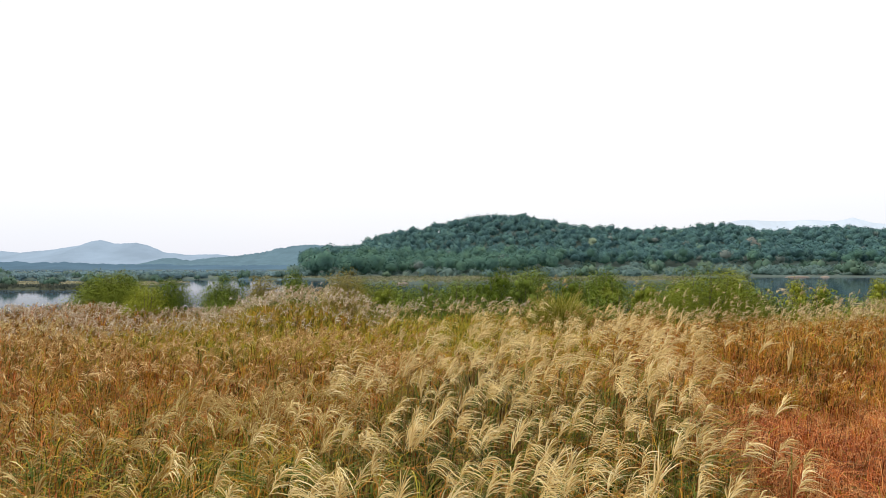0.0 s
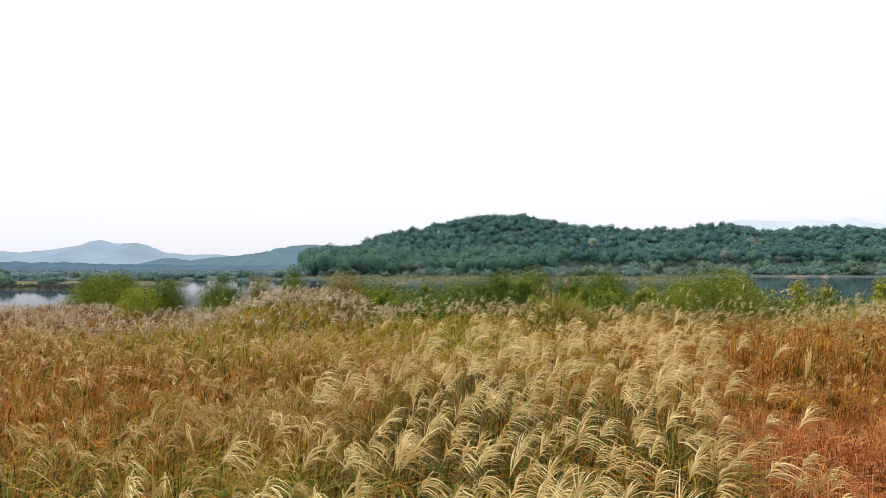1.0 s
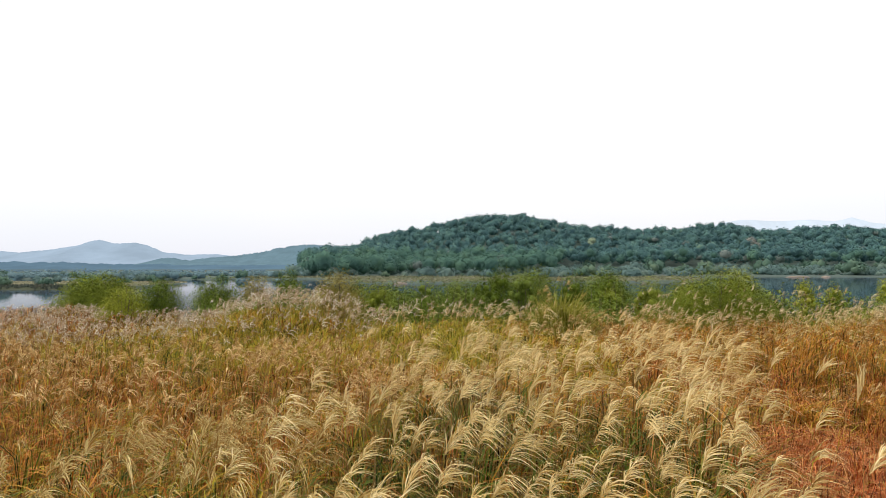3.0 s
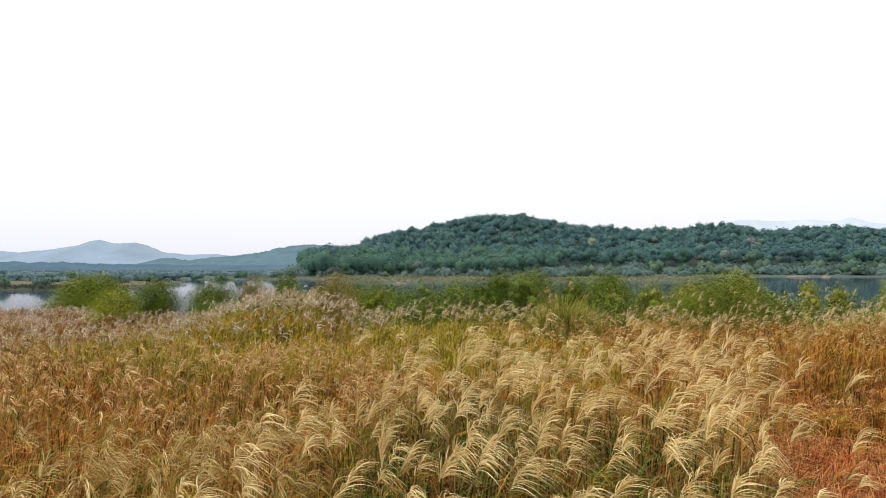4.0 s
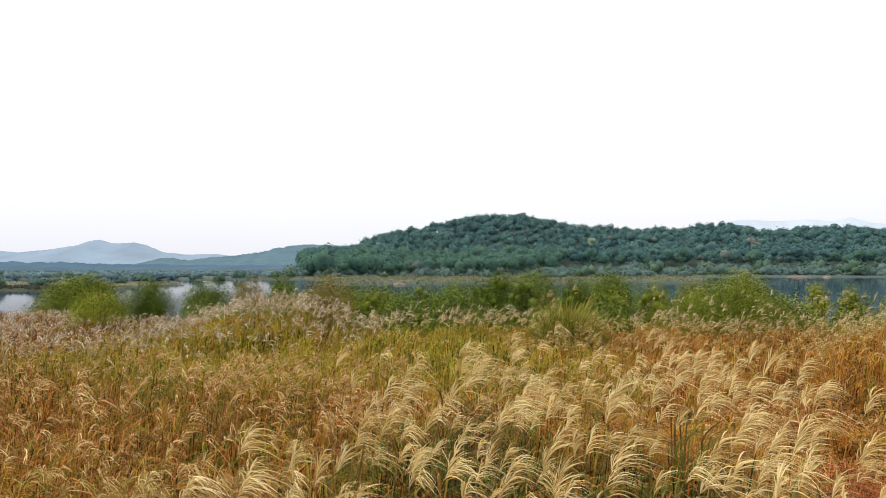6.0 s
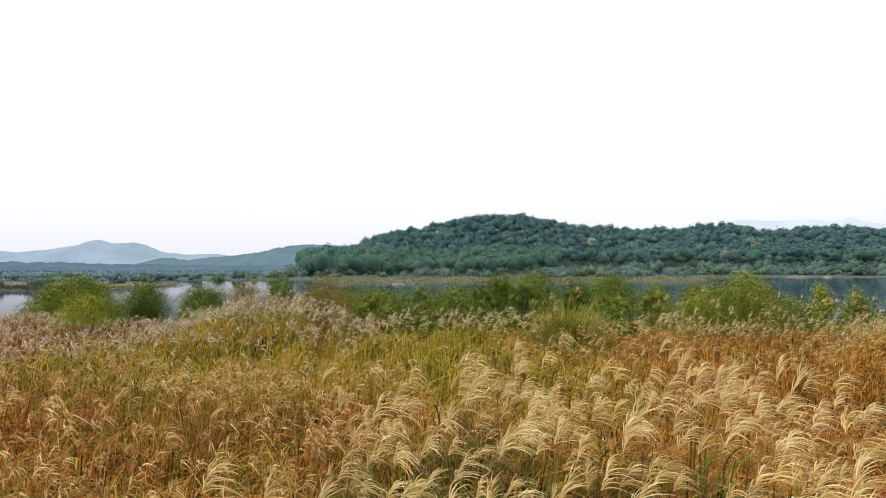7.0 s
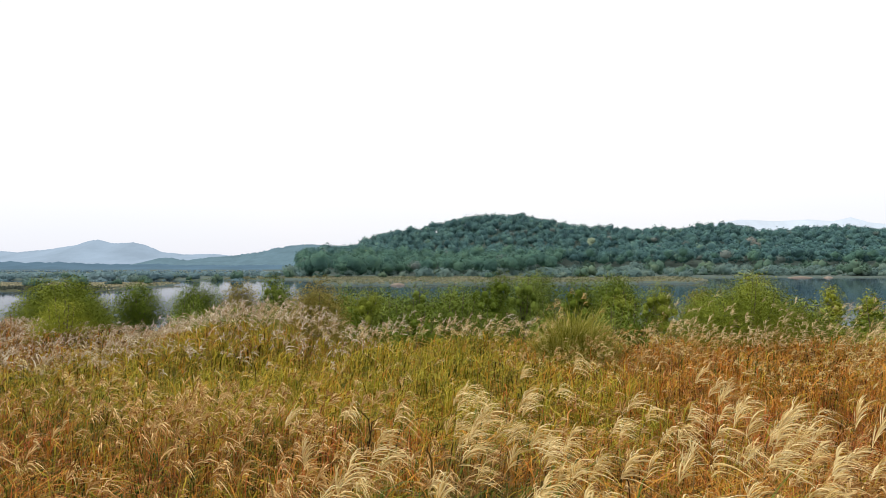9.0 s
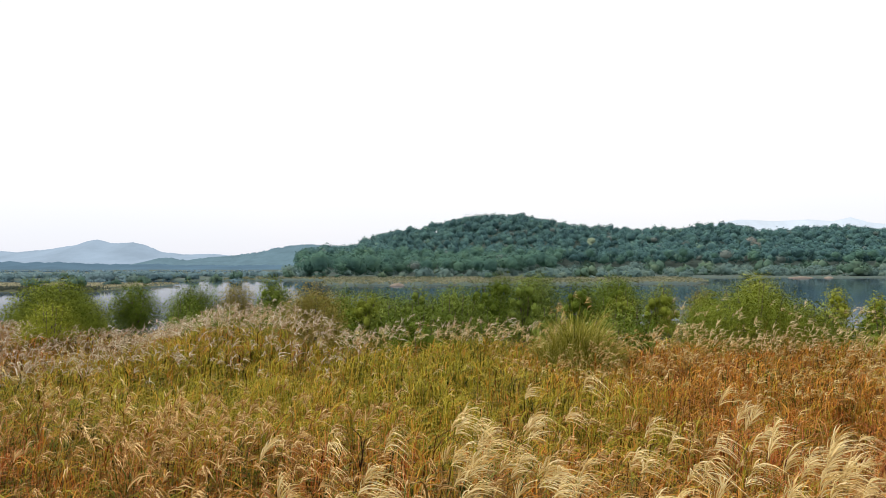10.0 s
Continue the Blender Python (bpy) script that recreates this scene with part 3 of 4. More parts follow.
# the wood covers the slope, and on the near side runs down to the bank
foot = (fy < 352) & (fx > -0.245 * fy) & (fy > 290 - 100 * smooth(70, 15, fx) - 22 * lump(fx, fy, 0.05, 3.0)) & (rng.random(fx.size) < 0.62)
keep = ((hill(fx, fy) > 0.3) | foot) & (fx < 0.80 * fy) & (fx > -0.36 * fy)
fx, fy, fz = fx[keep], fy[keep], fz[keep]
frad = rng.uniform(2.1, 3.5, len(fx)) + 1.0 * (rng.random(len(fx)) < 0.15)
ftall = rng.uniform(0.75, 1.05, len(fx))
up = 0.4 + 0.6 * smooth(190, 320, fy)
fc = np.stack([fx, fy, fz + (6.5 + frad * 0.6 + rng.uniform(-2.0, 2.6, len(fx))) * up], 1)
# undergrowth that closes the crest below the crowns
ux = rng.uniform(-165, 400, 900)
uy = rng.uniform(440, 484, 900)
uz = land(ux, uy)
u = hill(ux, uy) > 0.5
fc = np.concatenate([fc, np.stack([ux, uy, uz + 2.8], 1)[u]])
frad = np.concatenate([frad, rng.uniform(2.4, 3.6, u.sum())])
ftall = np.concatenate([ftall, np.ones(u.sum())])
fx = fc[:, 0]
odd = rng.random(len(fx)) < 0.03
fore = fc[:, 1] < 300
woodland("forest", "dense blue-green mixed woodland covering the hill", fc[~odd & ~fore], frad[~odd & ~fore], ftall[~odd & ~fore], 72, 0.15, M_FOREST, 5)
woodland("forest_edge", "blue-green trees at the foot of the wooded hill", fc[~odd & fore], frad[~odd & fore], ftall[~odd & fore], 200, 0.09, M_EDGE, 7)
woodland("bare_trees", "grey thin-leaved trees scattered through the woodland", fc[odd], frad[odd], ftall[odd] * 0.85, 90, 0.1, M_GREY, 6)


def hill_tree(label, x, y, radius, height, mat, seed):
    """A broad pale tree standing out of the wood: trunk with limbs, and a crown of several lobes."""
    r = np.random.default_rng(seed)
    base = float(land(np.array([x]), np.array([y]))[0])
    ob = thing("hill_tree", label, "tree", pose(x, y, base))
    limbs = [[((0, 0, -0.5), 0.45), ((0.2, 0, height * 0.4), 0.32), ((0.1, 0.2, height * 0.8), 0.1)]]
    lob = []
    for k in range(9):
        a, f = 2.4 * k, math.sqrt((k + 0.3) / 9)
        c = (math.cos(a) * f * radius * 0.62, math.sin(a) * f * radius * 0.62, height * (0.8 - 0.3 * f * f) + r.uniform(-0.4, 0.4))
        lob.append((*c, radius * r.uniform(0.36, 0.48)))
        limbs.append([((0.1, 0, height * 0.35), 0.16), ((c[0] * 0.6, c[1] * 0.6, c[2] * 0.8), 0.1), (c, 0.04)])
    lob = np.array(lob)
    part("trunk", limb_mesh("trunk", limbs, M_BARK), ob)
    part("crown", leafy_crowns("crown", lob[:, :3], lob[:, 3], np.full(9, 0.95), 150, 0.12, mat, seed), ob)
    return ob


M_SAGE = leaf_material("sage_leaves", [(0.0, (0.230, 0.307, 0.213)), (1.0, (0.405, 0.474, 0.312))], 0.2, 0.4, 0.2, weight=0.2)
M_FADED = leaf_material("faded_leaves", [(0.0, (0.224, 0.234, 0.213)), (1.0, (0.392, 0.364, 0.312))], 0.2, 0.4, 0.2, weight=0.2)
hill_tree("pale sage-green tree standing out of the dark wood", 100.0, 385, 4.8, 16.5, M_SAGE, 301)
hill_tree("broad grey-brown tree with fading leaves on the wooded slope", 205.6, 385, 6.2, 15.8, M_FADED, 302)

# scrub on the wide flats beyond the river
# The scrub's blue-grey is distance haze painted into the leaf colour.
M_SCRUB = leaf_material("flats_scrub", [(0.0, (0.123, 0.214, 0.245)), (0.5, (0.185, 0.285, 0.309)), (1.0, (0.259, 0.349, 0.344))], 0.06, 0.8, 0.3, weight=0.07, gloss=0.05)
x, y = rng.uniform(-320, -44, 2400), 158 + 80 * rng.random(2400) ** 1.2
k = (x > -1.05 * y) & (lump(x, y, 0.05, 2.0) + 0.6 * lump(x, y * 3, 0.11, 1.0) > -0.12)
x, y = x[k], y[k]
grove = smooth(-0.64, -0.57, x / y) * smooth(-0.38, -0.46, x / y)
rad = np.clip((EYE - (0.010 + 0.012 * rng.random(len(x)) * (1 - 0.75 * grove)) * y - land(x, y)) / 1.1, 0.3, 2.2)
rx, ry = rng.uniform(-62, 330, 900), rng.uniform(168, 338, 900)
k = (rx < 0.86 * ry) & ((rx > 30) | (ry > 176)) & (land(rx, ry) > WATER + 0.2) & (rng.random(900) < 0.25 + 0.55 * smooth(0, 0.35, rx / ry))
rx, ry = rx[k], ry[k]
rrad = rng.uniform(1.0, 2.9, len(rx))
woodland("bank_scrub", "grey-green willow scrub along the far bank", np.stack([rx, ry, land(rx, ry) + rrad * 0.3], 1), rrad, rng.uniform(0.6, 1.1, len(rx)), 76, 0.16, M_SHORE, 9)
wx, wy = rng.uniform(-420, -70, 700), rng.uniform(285, 330, 700)
k = wx < -0.30 * wy
wx, wy = wx[k], wy[k]
wrad = rng.uniform(0.3, 0.8, len(wx))
# Belt leaves are given the blue of the haze as their colour.
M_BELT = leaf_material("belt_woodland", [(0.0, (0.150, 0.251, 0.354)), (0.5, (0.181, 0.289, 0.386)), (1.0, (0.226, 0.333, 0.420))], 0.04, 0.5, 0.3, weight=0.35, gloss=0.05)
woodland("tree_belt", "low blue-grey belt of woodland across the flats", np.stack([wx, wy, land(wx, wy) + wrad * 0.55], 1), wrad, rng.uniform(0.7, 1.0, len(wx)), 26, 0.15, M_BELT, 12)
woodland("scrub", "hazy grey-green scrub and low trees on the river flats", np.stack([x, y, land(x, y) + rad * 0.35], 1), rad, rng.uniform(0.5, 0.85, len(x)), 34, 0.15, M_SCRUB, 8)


def shore_tree(seed, radius, height, mat):
    r = np.random.default_rng(seed)
    ob = thing("shore_tree", "grey-green bushy willow on the far riverbank", "tree", None, "trees on the far bank")
    part("trunk", limb_mesh("trunk", [[((0, 0, -0.3), 0.2), ((0.1, 0, height * 0.35), 0.13), ((0.3, 0.1, height * 0.8), 0.04)]], M_BARK), ob)
    lob = []
    for k in range(5):
        a, f = 2.4 * k, math.sqrt((k + 0.4) / 5)
        hz = height * (1 - 0.42 * f * f) * r.uniform(0.85, 1.0)
        rz = hz * 0.5
        lob.append((math.cos(a) * f * radius * 0.75, math.sin(a) * f * radius * 0.6, hz - rz, radius * r.uniform(0.42, 0.58), radius * 0.48, rz))
    lob = np.array(lob)
    part("crown", leafy_crowns("crown", lob[:, :3], lob[:, 3], lob[:, 5] / lob[:, 3], 28, 0.21, mat, seed), ob)
    return ob


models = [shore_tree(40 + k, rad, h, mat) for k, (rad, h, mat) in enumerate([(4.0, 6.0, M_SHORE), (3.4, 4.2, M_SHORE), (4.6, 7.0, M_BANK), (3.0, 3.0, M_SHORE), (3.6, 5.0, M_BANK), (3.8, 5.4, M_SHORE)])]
spots = []
for k in range(120):
    x = rng.uniform(-62, 300)
    spots.append((x, rng.uniform(205, 330) if x < 40 else rng.uniform(190, 338), 0.7 if x < 40 else 0.95))
for k in range(60):
    spots.append((rng.uniform(24, 160), rng.uniform(168, 190), rng.uniform(0.3, 0.6)))
for k in range(75):
    spots.append((rng.uniform(-200, -42), rng.uniform(158, 190), rng.uniform(0.25, 0.42)))
for k in range(34):
    spots.append((rng.uniform(-112, -58), rng.uniform(99, 127), rng.uniform(0.2, 0.4)))
for k in range(20):
    spots.append((rng.uniform(-38, 22), rng.uniform(166, 212), rng.uniform(0.15, 0.4)))
for k, (x, y, grown) in enumerate(spots):
    ob = models[k] if k < 6 else copy_thing(models[int(rng.integers(0, 6))], Matrix())
    s = rng.uniform(0.8, 1.2) * grown
    y = y + 32 if x > 55 and y < 196 else y
    z = float(land(np.array([x]), np.array([y]))[0])
    ob.matrix_basis = pose(x, y, z, 0, 0, rng.uniform(0, 360)) @ Matrix.Scale(s, 4)

# low sand bars at the far water's edge
def sand_bar(label, x, y, long, wide):
    a, f = np.meshgrid(np.linspace(0, 2 * np.pi, 33)[:-1], np.linspace(0, 1, 7))
    v = np.stack([long * f * np.cos(a) * (1 + 0.2 * np.sin(3 * a + x)), wide * f * np.sin(a) * (1 + 0.25 * np.sin(2 * a)), 0.55 * (1 - f ** 2) ** 0.7 + 0.05 * np.sin(9 * a) * f - 0.05], -1)
    i, k = np.meshgrid(np.arange(32), np.arange(6))
    c = np.stack([k * 32 + i, k * 32 + (i + 1) % 32, (k + 1) * 32 + (i + 1) % 32, (k + 1) * 32 + i], -1).reshape(-1, 4)
    ob = new("sand_bar", mesh_from("sand_bar", v, np.concatenate([c[:, [0, 2, 1]], c[:, [0, 3, 2]]]), M_SAND, True))
    ob.matrix_basis = pose(x, y, WATER)
    return tagged(ob, label, "sand bar", kind="structure")


M_SAND = solid_material("pinkish_sand", [(0.3, (0.22, 0.17, 0.13)), (0.7, (0.34, 0.28, 0.23))], 0.8, 9)
sand_bar("small pinkish sand bar at the far water's edge", 126.0, 190.5, 1.5, 0.8)
sand_bar("long thin line of pale gravel at the far shore", 117.0, 190.5, 4.0, 0.5)
sand_bar("small pale sand bar before the reed spit", -8.8, 124.8, 1.5, 0.6)

# ---- the grass field ----
def scatter(x0, x1, y0, y1, density, cone=None):
    """Random places in a box of the plan, thinned to a widening strip on both sides of the middle line."""
    n = int((x1 - x0) * (y1 - y0) * density)
    x, y = rng.uniform(x0, x1, n), rng.uniform(y0, y1, n)
    if cone:
        k = np.abs(x - 0.1) < cone[0] + cone[1] * y
        x, y = x[k], y[k]
    return x, y


def tall_plumes(x, y):
    """Where the big blond plumes stand."""
    wob = 0.35 * lump(x, y, 1.4, 1.0)
    right = 0.3 + 0.345 * y
    return smooth(-1.5, -0.1, x + wob - 0.15 * (y - 4)) * smooth(right + 0.35, right - 0.35, x + wob) * smooth(7.6, 6.4, y + wob) * (0.7 + 0.3 * smooth(2.4, 3.7, y))


def red_patch(x, y):
    wob = 0.5 * lump(x, y, 1.1, 4.0)
    return smooth(0.35 + 0.36 * y, 0.8 + 0.36 * y, x + wob * 0.4) * smooth(9.2, 8.5, y + wob * 0.5)


def red_hollow(x, y):
    """The ground's cover sinks gently towards the red patch."""
    return np.maximum(red_patch(x, y), smooth(0.2 + 0.36 * y, 1.3 + 0.36 * y, x) * smooth(12.5, 8.3, y))


def orange_patch(x, y):
    wob = 0.8 * lump(x, y, 0.8, 2.0)
    return smooth(0.6, 2.6, x + wob) * smooth(5.8, 7.4, y + wob * 0.6)


def yellow_patch(x, y):
    wob = 0.7 * lump(x, y, 0.9, 3.0)
    return smooth(9.0, 10.2, y + wob * 0.6 - 0.22 * np.maximum(-x, 0)) * smooth(-8.0, -5.6, x + wob) * smooth(3.7, 1.6, x + wob)


def pale_patch(x, y):
    wob = 0.8 * lump(x, y, 0.8, 5.0)
    left = smooth(-3.8, -5.4, x + wob) * smooth(11.9, 13.6, y + wob)
    mound = smooth(-1.0, -2.2, x + wob * 0.4) * smooth(12.4, 13.8, y + wob * 0.4) * smooth(-7.5, -6.0, x)
    return np.maximum(left, mound)


def hummock(x, y):
    """Tufts that rise in close-set clumps with dark hollows between them."""
    return lump(x, y, 5.2, 3.3) + 0.6 * lump(x, y, 10.5, 1.1)


def low_meadow(x, y):
    """The side of the field where the grass stays low."""
    return smooth(0.30, 0.45, x / np.maximum(y, 1.0) + 0.03 * lump(x, y, 0.9, 9.0)) * smooth(7.0, 8.6, y)


def canopy(x, y):
    """Height of the leaf canopy."""
    h = 1.30 + 0.12 * lump(x, y, 1.0, 1.5) + 0.10 * tall_plumes(x, y) - 0.5 * red_hollow(x, y) - 0.14 * yellow_patch(x, y) - 0.1 * orange_patch(x, y) - 0.12 * orange_patch(x, y) * smooth(12.5, 9.0, y) + 0.15 * hummock(x, y) * smooth(14, 10, y)
    h = h - 0.24 * low_meadow(x, y)
    return h - 0.2 * smooth(0.4, -2.0, x) * smooth(11, 8, y) - 0.08 * smooth(0.0, -4.0, x)


BLADES = {"green": [], "yellow": [], "orange": [], "red": [], "straw": []}


def sow(x, y, each, spread, width, levels):
    """Tufts at (x, y), each with that many blades leaning outwards; a tuft is mostly of one kind."""
    k = y < field_edge(x) + 1.0
    x, y = x[k], y[k]
    tp, rp, op, yp, pp = tall_plumes(x, y), red_patch(x, y), orange_patch(x, y), yellow_patch(x, y), pale_patch(x, y)
    g = 0.5 + 0.5 * lump(x, y, 1.7, 6.0)
    lp = smooth(0.2, -1.6, x) * smooth(10.5, 8.5, y) * (1 - tp)
    rust = smooth(0.6, -1.2, x) * smooth(5.0, 6.2, y) * smooth(10.5, 9.0, y + 0.25 * x) * (1 - yp) * (1 - tp)
    side = smooth(-1.6, -3.2, x) * smooth(9.5, 8.0, y)
    w = np.stack([
        0.22 + 1.0 * tp + 0.35 * g - 0.3 * op - 0.4 * pp + 1.1 * lp * smooth(6.0, 3.8, y),
        0.14 + 7.5 * yp + 0.2 * g + 0.45 * op + 0.6 * lp * (1 - 0.6 * side),
        0.30 + 1.6 * op + 0.25 * (1 - g) + 0.3 * lp * smooth(4.0, 6.0, y) + 0.1 * rust,
        0.06 + 3.2 * rp + 0.3 * op + 0.13 * (1 - g) * (1 - tp) + 0.12 * lp * smooth(5, 7.5, y) + 0.35 * side + 0.55 * rust + 0.3 * pp + 0.15 * tp + 2.2 * smooth(-1.6, 0.4, x) * smooth(8.9, 9.7, y) * smooth(11.6, 10.6, y),
        0.40 + 0.2 * tp + 0.8 * pp - 0.2 * yp + 0.05 * op - 0.22 * lp], 0)
    w = np.clip(w, 0.02, None)
    w[[0, 1, 2, 4]] *= (1 - 0.85 * rp)
    cum = np.cumsum(w / w.sum(0), 0)
    main = (rng.random(len(x))[None] > cum).sum(0)
    tall = canopy(x, y) * rng.uniform(0.8, 1.12, len(x))
    o = np.repeat(np.arange(len(x)), each)
    stray = (rng.random(len(o))[None] > cum[:, o]).sum(0)
    kind = np.where(rng.random(len(o)) < 0.55, main[o], stray)
    turn = rng.uniform(0, 2 * np.pi, len(o))
    far = np.abs(rng.normal(0, spread, len(o)))
    bx, by = x[o] + np.cos(turn) * far, y[o] + np.sin(turn) * far
    h = tall[o] * rng.uniform(0.55, 0.97, len(o))
    root = np.stack([bx, by, land(bx, by) - 0.02], 1)
    turn = turn + rng.normal(0, 0.5, len(o))
    leafy = rng.random(len(o)) < (0.74 if levels > 4 else 0.6)
    root[:, 2] += np.where(leafy, tall[o] * rng.uniform(0.35, 0.74, len(o)), 0)
    turn = np.where(leafy, rng.uniform(0, 2 * np.pi, len(o)), turn)
    h = np.where(leafy, rng.uniform(0.25, 0.42, len(o)), h) * (1 - 0.3 * rp[o])
    for i, key in enumerate(BLADES):
        m = kind == i
        if m.any():
            BLADES[key].append(blades(root[m], h[m] * 1.12, width * (0.75 if key == "red" else 1.0) * rng.uniform(0.6, 1.2, m.sum()), levels, 0.42 if key == "red" else 0.5, 0.8 if key == "red" else 0.7, 0.22, turn[m]))


sow(*scatter(-8.5, 8.5, 1.2, 4.5, 28, (1.0, 0.84)), 60, 0.085, 0.0088, 5)
sow(*scatter(-10.5, 10.5, 4.5, 8.5, 25, (1.0, 0.81)), 52, 0.09, 0.0096, 4)
sow(*scatter(-16, 16, 8.5, 13, 20, (1.0, 0.79)), 42, 0.1, 0.011, 4)
sow(*scatter(-20, 20, 13, 20, 14, (1.0, 0.80)), 34, 0.12, 0.016, 4)
for box, density in (((-15, 15, -8, 19), 5), ((-26, 26, -12, 20), 1.5)):
    x, y = scatter(*box, density)
    k = (np.abs(x - 0.1) > 1.0 + 0.8 * y) | (y < 1.2)
    sow(x[k], y[k], 11, 0.16, 0.04, 3)
LOOK = {"green": (M_GREEN, "long green arching grass blades in the field"), "yellow": (M_YELLOW, "yellow-green autumn grass blades in the field"),
        "orange": (M_ORANGE, "orange-brown dry grass blades in the field"), "red": (M_RED, "low russet-red autumn grass"), "straw": (M_STRAW, "straw-coloured dry grass leaves")}
for key, (mat, label) in LOOK.items():
    v, t = join(BLADES[key])
    tagged(new(key + "_grass", mesh_from(key + "_grass", v, t, mat)), label, "grass", kind="stuff")

# plume stands
HEADS = {"blond": [], "tan": [], "russet": [], "beige": [], "pale": []}
STEMS = []


def stand(x, y, density_of, height_of, key, length, racemes, levels, width, droop, spread=0.22, wind=1.0):
    p = density_of(x, y)
    if y.mean() < 9:
        p = p * np.clip(0.6 + 1.0 * hummock(x, y), 0.04, 1)
    k = (rng.random(len(x)) < p) & (y < field_edge(x) + 0.8)
    x, y = x[k], y[k]
    if not len(x):
        return
    z = land(x, y)
    h = height_of(x, y) * rng.uniform(0.88, 1.08, len(x)) + 0.1 * hummock(x, y)
    top = np.stack([x + 0.22 * h * WIND[0] * rng.uniform(0.2, 1.2, len(x)) + rng.normal(0, 0.08, len(x)), y + rng.normal(0, 0.1, len(x)), z + h], 1)
    STEMS.append(stalks(np.stack([x, y, z], 1), top, 0.005 if y.mean() < 8 else 0.007))
    d = droop * rng.uniform(0.35, 1.25, len(x))
    HEADS[key].append(plumes(top, length * rng.uniform(0.75, 1.2, len(x)), racemes, levels, width, d, spread, wind))


def other(x, y):
    o = 1 - np.maximum.reduce([tall_plumes(x, y), red_patch(x, y), 0.8 * yellow_patch(x, y), 0.15 * orange_patch(x, y)])
    o = o * (1 - 0.5 * smooth(-1.8, -3.4, x) * smooth(9.5, 8.0, y + 0.6 * lump(x, y, 1.1, 2.0)))
    return np.clip(o, 0, 1) * (1 - pale_patch(x, y)) * np.clip(0.5 + 0.75 * lump(x, y, 1.7, 8.0), 0.15, 1) * (1 - 0.75 * smooth(-1.2, 0.4, x) * smooth(7.2, 8.0, y) * smooth(12.2, 11.0, y))


def fringe(x, y):
    e = field_edge(x)
    return smooth(e - 1.6 - 1.5 * smooth(7, 10, x), e - 0.5 - smooth(7, 10, x), y) * (0.55 + 0.35 * lump(x, y, 1.3, 7.0))


def blond_height(x, y):
    return 1.42 + 0.06 * y


stand(*scatter(-8, 8, 1.6, 8.6, 40, (1.2, 0.84)), tall_plumes, blond_height, "blond", 0.17, 28, 5, 0.0052, 1.3, 0.12)
stand(*scatter(-9, 9, 1.2, 6, 105, (1.2, 0.84)), other, lambda x, y: 1.34 + 0 * x, "tan", 0.16, 20, 5, 0.0062, 1.45, 0.13)
stand(*scatter(-12, 12, 6, 10, 140, (1.2, 0.84)), other, lambda x, y: 1.36 - 0.26 * low_meadow(x, y) - 0.4 * red_hollow(x, y), "russet", 0.135, 11, 4, 0.0105, 1.5, 0.14)
stand(*scatter(-18, 18, 10, 20, 42, (1.2, 0.82)), other, lambda x, y: 1.34 - 0.24 * low_meadow(x, y) - 0.4 * red_hollow(x, y), "tan", 0.14, 7, 4, 0.013, 1.5, 0.2)
stand(*scatter(-18, 4, 9, 21, 22, (1.2, 0.82)), pale_patch, lambda x, y: 1.16 + 0.36 * smooth(-6.5, -4.5, x) * smooth(-1, -2.5, x) * smooth(13, 15, y), "pale", 0.2, 7, 4, 0.016, 1.4, 0.34)
stand(*scatter(-5, 14, 13, 20, 24, (1.2, 0.82)), fringe, lambda x, y: 1.36 + 0.16 * smooth(4, 6, x) + 0.1 * smooth(8, 11, x) - 0.3 * low_meadow(x, y), "beige", 0.18, 7, 4, 0.013, 1.1, 0.2)
stand(*scatter(5.0, 17, 14.5, 18.5, 9, (1.2, 0.82)), lambda x, y: 0.6 + 0 * x, lambda x, y: rng.uniform(1.35, 1.95 - 0.2 * smooth(10, 12, x)), "beige", 0.19, 9, 4, 0.011, 1.2, 0.14)
stand(*scatter(1.2, 4.6, 11.8, 13.5, 16), lambda x, y: 0.75 + 0 * x, lambda x, y: 1.28 + 0 * x, "russet", 0.15, 9, 4, 0.011, 1.4, 0.16)
stand(*scatter(-5, 3, 14, 18, 16, (1.2, 0.82)), fringe, lambda x, y: 1.5 + 0 * y, "pale", 0.19, 7, 4, 0.013, 1.2, 0.2)
for key, (mat, label) in {"blond": (M_BLOND, "feathery blond silver-grass seed plumes bent by wind"), "tan": (M_TAN, "brownish fluffy seed plumes over the field"), "beige": (M_BEIGE, "beige seed plumes along the field's far edge"), "russet": (M_RUSSET, "rusty tan seed plumes over the reddish grass"),
                          "pale": (M_PALE, "pinkish white silver-grass plumes")}.items():
    v, t = join(HEADS[key])
    tagged(new(key + "_plumes", mesh_from(key + "_plumes", v, t, mat)), label, "grass plumes", kind="stuff")
v, t = join(STEMS)
tagged(new("plume_stalks", mesh_from("plume_stalks", v, t, M_STALK)), "thin reddish-brown silver-grass stalks", "grass stalks", kind="stuff")

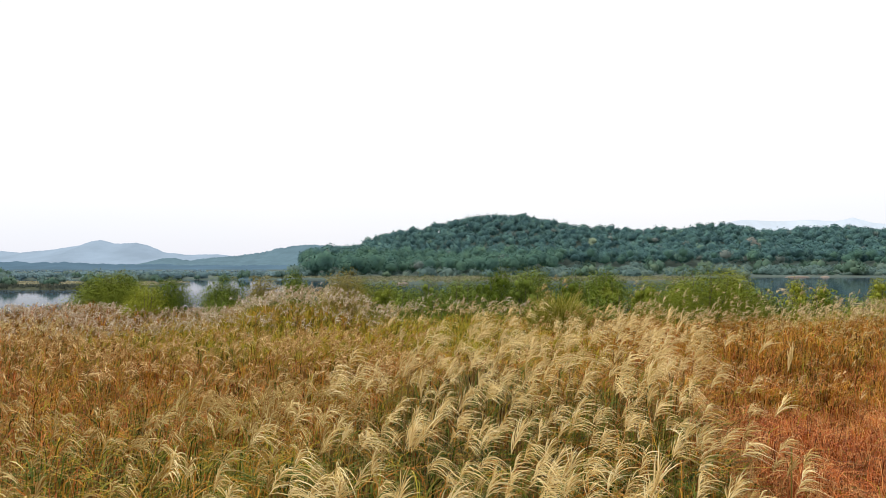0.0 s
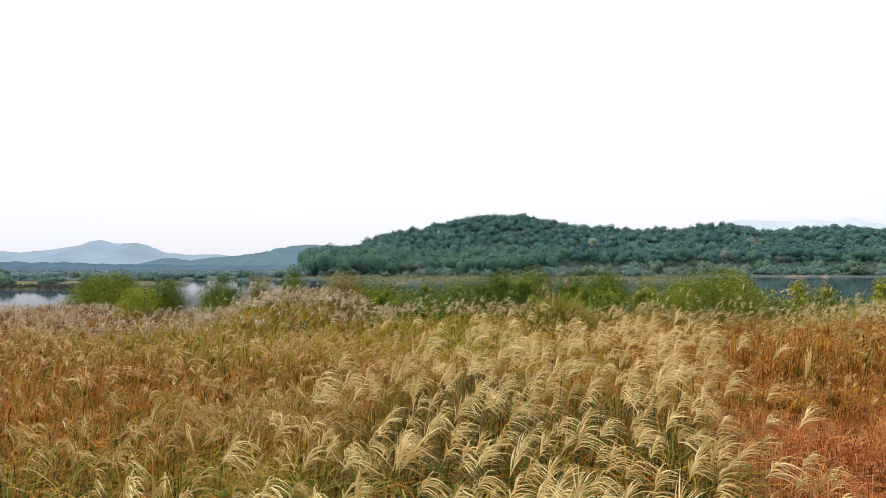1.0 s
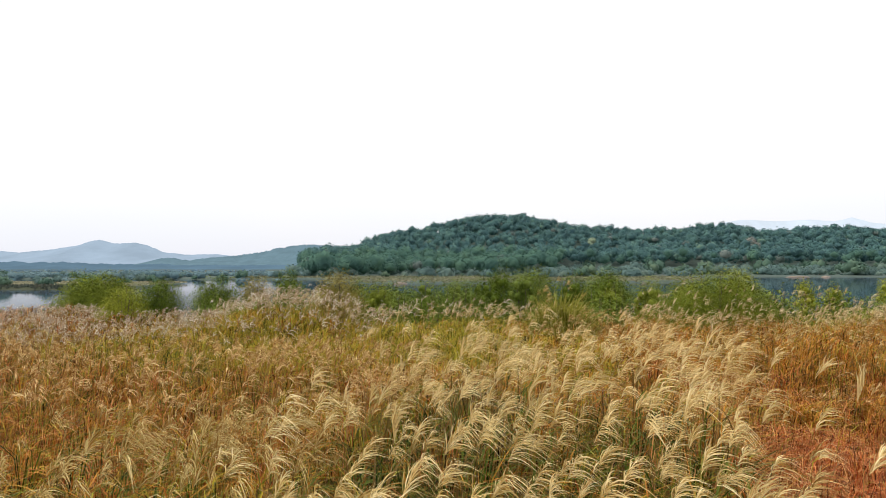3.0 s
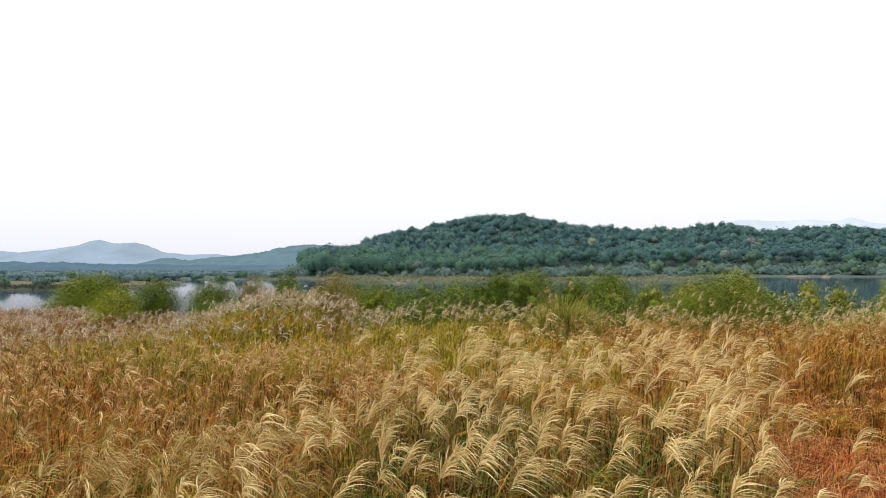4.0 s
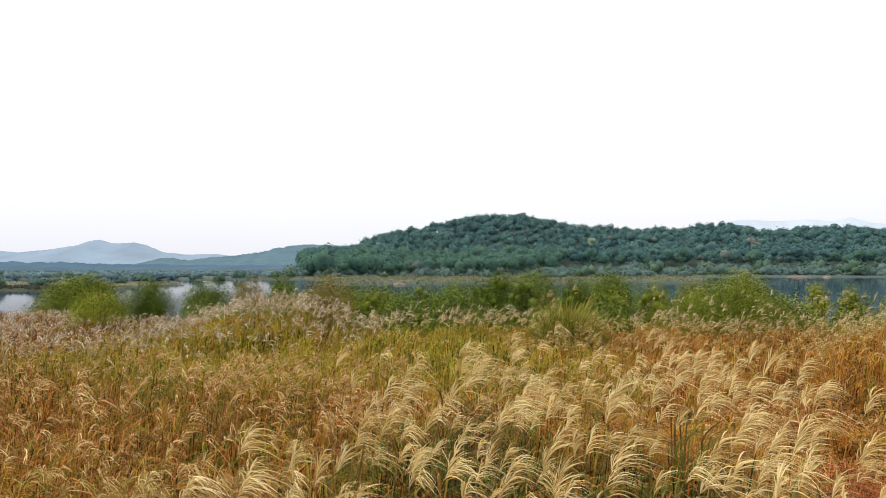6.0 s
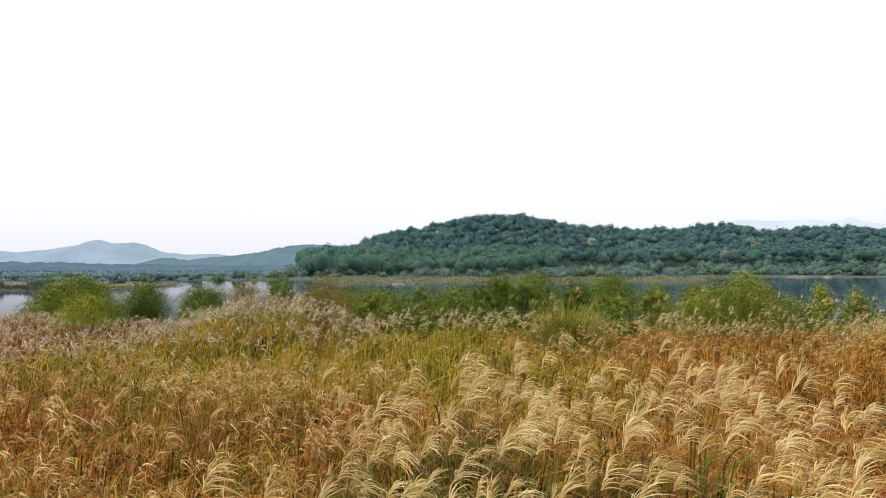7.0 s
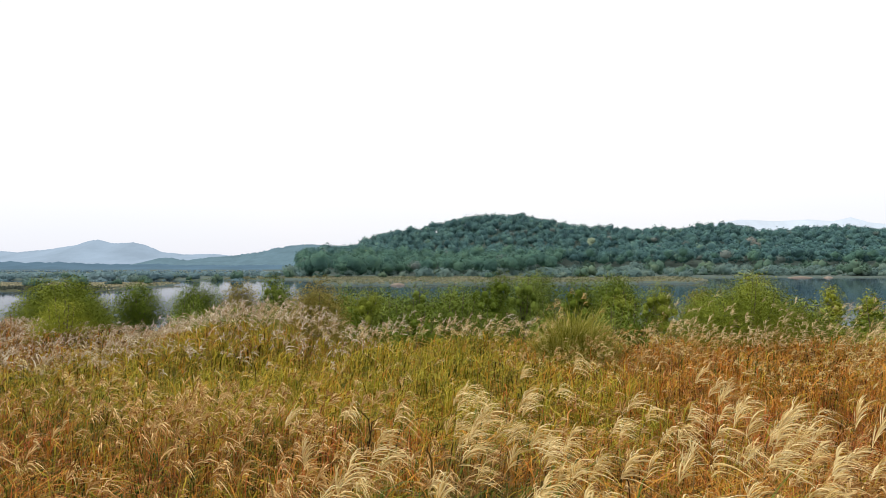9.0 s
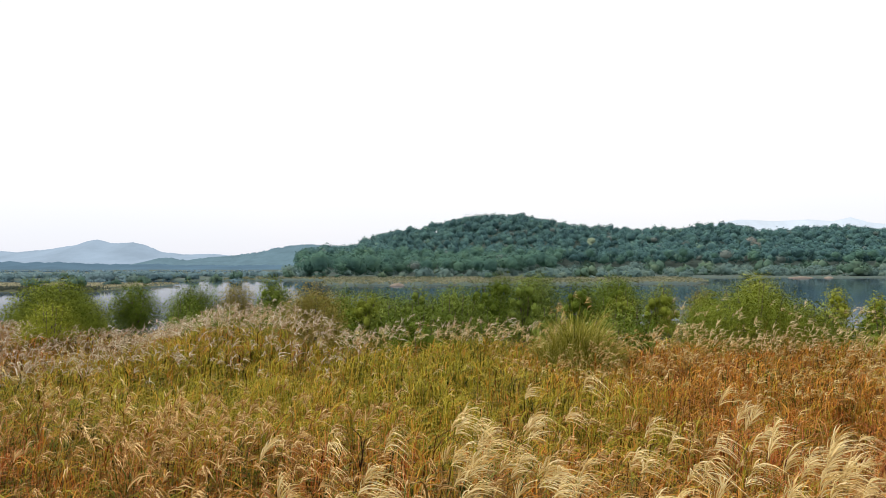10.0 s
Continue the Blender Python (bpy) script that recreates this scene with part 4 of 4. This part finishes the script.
# single silver-grass plants in the blond stand
def silver_grass(seed, upright, leaves=4):
    ob = thing("silver_grass_plant", "tall silver-grass plant with drooping blond plume", "grass plant", None, "silver-grass plants in the stand")
    h = 1.55 + rng.uniform(-0.08, 0.1)
    top = np.array([[0.2 * (1 - upright), -0.04, h]])
    v, t = stalks(np.zeros((1, 3)), top, 0.007)
    part("stalk", mesh_from("stalk", v, t, M_STALK), ob, "thin reddish stalk")
    v, t = plumes(top, np.array([0.17]), 30, 6, 0.0052, np.array([1.25 - 1.0 * upright]), 0.13 - 0.1 * upright, 1.0 - 0.8 * upright)
    part("plume", mesh_from("plume", v, t, M_BLOND), ob, "feathery blond seed plume")
    for k in range(leaves):
        v, t = blades(np.array([[0, 0, 0.25 + 0.2 * k]]), np.array([0.95 - 0.1 * k]), np.array([0.011]), 6, 0.45, 0.45, 0.2)
        part("leaf", mesh_from("leaf", v, t, (M_GREEN, M_STRAW)[k % 2]), ob)
    return ob


plants = [silver_grass(k, u) for k, u in enumerate((0, 0, 0.1, 0, 0.2, 0, 0, 0.5, 0.1, 0, 0.3, 0))]
x, y = scatter(-3, 5, 2.0, 7.8, 15)
k = rng.random(len(x)) < tall_plumes(x, y) * np.clip(0.65 + hummock(x, y), 0.05, 1)
for i, (px, py) in enumerate(zip(x[k][:280], y[k][:280])):
    ob = plants[i] if i < len(plants) else copy_thing(plants[int(rng.integers(0, len(plants)))], Matrix())
    s = blond_height(px, py) / 1.55 * rng.uniform(0.92, 1.06)
    ob.matrix_basis = pose(px, py, float(land(np.array([px]), np.array([py]))[0]) - 0.02, 0, 0, rng.normal(0, 22)) @ Matrix.Scale(s, 4)

lone = silver_grass(99, 1.0, 1)
lone.matrix_basis = pose(2.83, 4.74, 0.0, 0, 0, 0) @ Matrix.Scale(1.16, 4)
tagged(lone, "single upright pale plume standing above the red grass")

# fringe of plumes along the field's far edge, and the tall green tussock
def tussock(x, y, radius, height, label):
    """A tall clump of fine grass: a dense sheaf of narrow leaves that bow outwards, longer blades and a few seed plumes."""
    ob = thing("grass_tussock", label, "tussock", pose(x, y, float(land(np.array([x]), np.array([y]))[0])))
    n = 6800
    a, f = rng.uniform(0, 2 * np.pi, n), np.sqrt(rng.random(n))
    root = np.stack([radius * 0.8 * f * np.cos(a), radius * 0.7 * f * np.sin(a), np.zeros(n)], 1)
    leaf = height * (1.04 - 0.36 * f * f) * rng.uniform(0.55, 1.0, n)
    v, t = blades(root, leaf, rng.uniform(0.007, 0.012, n), 6, radius * 0.55, 0.5, 0.15, a + rng.normal(0, 1.1, n))
    part("leaf_sheaf", mesh_from("leaf_sheaf", v, t, M_TUSSOCK), ob)
    for k in range(60):
        a, r = rng.uniform(0, 2 * np.pi), radius * 0.6 * math.sqrt(rng.random())
        root = np.array([[r * math.cos(a), r * math.sin(a), 0.0]])
        v, t = blades(root, np.array([height * rng.uniform(0.85, 1.1)]), np.array([0.012]), 6, radius * 0.5, 0.22, 0.1, np.array([a]))
        part("blade", mesh_from("blade", v, t, M_TUSSOCK), ob)
    for k in range(22):
        a, r = rng.uniform(0, 2 * np.pi), radius * 0.9 * math.sqrt(rng.random())
        top = np.array([[r * math.cos(a), r * math.sin(a) - 0.1, height * (1.06 - 0.4 * (r / radius) ** 2) * rng.uniform(0.8, 1.02)]])
        v, t = plumes(top, np.array([0.17]), 10, 5, 0.011, np.array([rng.uniform(0.8, 1.4)]), 0.13)
        part("plume", mesh_from("plume", v, t, M_TAN), ob, "tan seed plume")
    return ob


M_TUSSOCK = leaf_material("tussock_blades", [(0.0, (0.090, 0.098, 0.012)), (0.5, (0.290, 0.280, 0.040)), (1.0, (0.560, 0.490, 0.135))], 2.0, 0.4, 0.15, weight=1.0, gloss=0.05)
tussock(2.98, 15.1, 0.9, 2.17, "tall olive-green grass tussock rising above the field")

# dry reeds on the spit and far banks
M_SEDGE = leaf_material("dark_shore_sedge", [(0.0, (0.055, 0.075, 0.065)), (0.6, (0.10, 0.115, 0.09)), (1.0, (0.19, 0.17, 0.12))], 0.15, 0.4, weight=0.5)
x, y = rng.uniform(-112, -50, 5200), rng.uniform(92, 103, 5200)
z = land(x, y)
k = (z > WATER + 0.05) & (rng.random(5200) < 0.35 + 0.65 * smooth(102, 97, y))
v, t = blades(np.stack([x, y, z], 1)[k], rng.uniform(0.25, 0.75, k.sum()), np.full(k.sum(), 0.3), 3)
tagged(new("shore_sedge", mesh_from("shore_sedge", v, t, M_SEDGE)), "dark grey-green sedge along the low river island", "sedge", kind="stuff")
x, y = rng.uniform(-130, -50, 4200), rng.uniform(101, 134, 4200)
z = land(x, y)
k = z > WATER + 0.15
M_HAY = leaf_material("island_hay", [(0.0, (0.26, 0.25, 0.15)), (0.5, (0.42, 0.38, 0.24)), (1.0, (0.52, 0.46, 0.31))], 0.08, 0.4)
v, t = blades(np.stack([x, y, z], 1)[k], rng.uniform(0.12, 0.35, k.sum()), np.full(k.sum(), 0.5), 3)
tagged(new("island_hay", mesh_from("island_hay", v, t, M_HAY)), "pale tan dry grass on the low river island", "dry grass", kind="stuff")
x, y = rng.uniform(-60, 80, 10000), rng.uniform(122, 186, 10000)
z = land(x, y)
k = z > WATER + 0.15
M_REED = leaf_material("dry_reeds", [(0.0, (0.13, 0.16, 0.085)), (0.45, (0.26, 0.26, 0.155)), (1.0, (0.42, 0.37, 0.25))], 0.05, 0.6, weight=0.5)
v, t = blades(np.stack([x, y, z], 1)[k], rng.uniform(0.15, 0.5, k.sum()), np.full(k.sum(), 0.5), 3)
tagged(new("dry_reeds", mesh_from("dry_reeds", v, t, M_REED)), "low tan dry reeds covering the river spit", "reeds", kind="stuff")
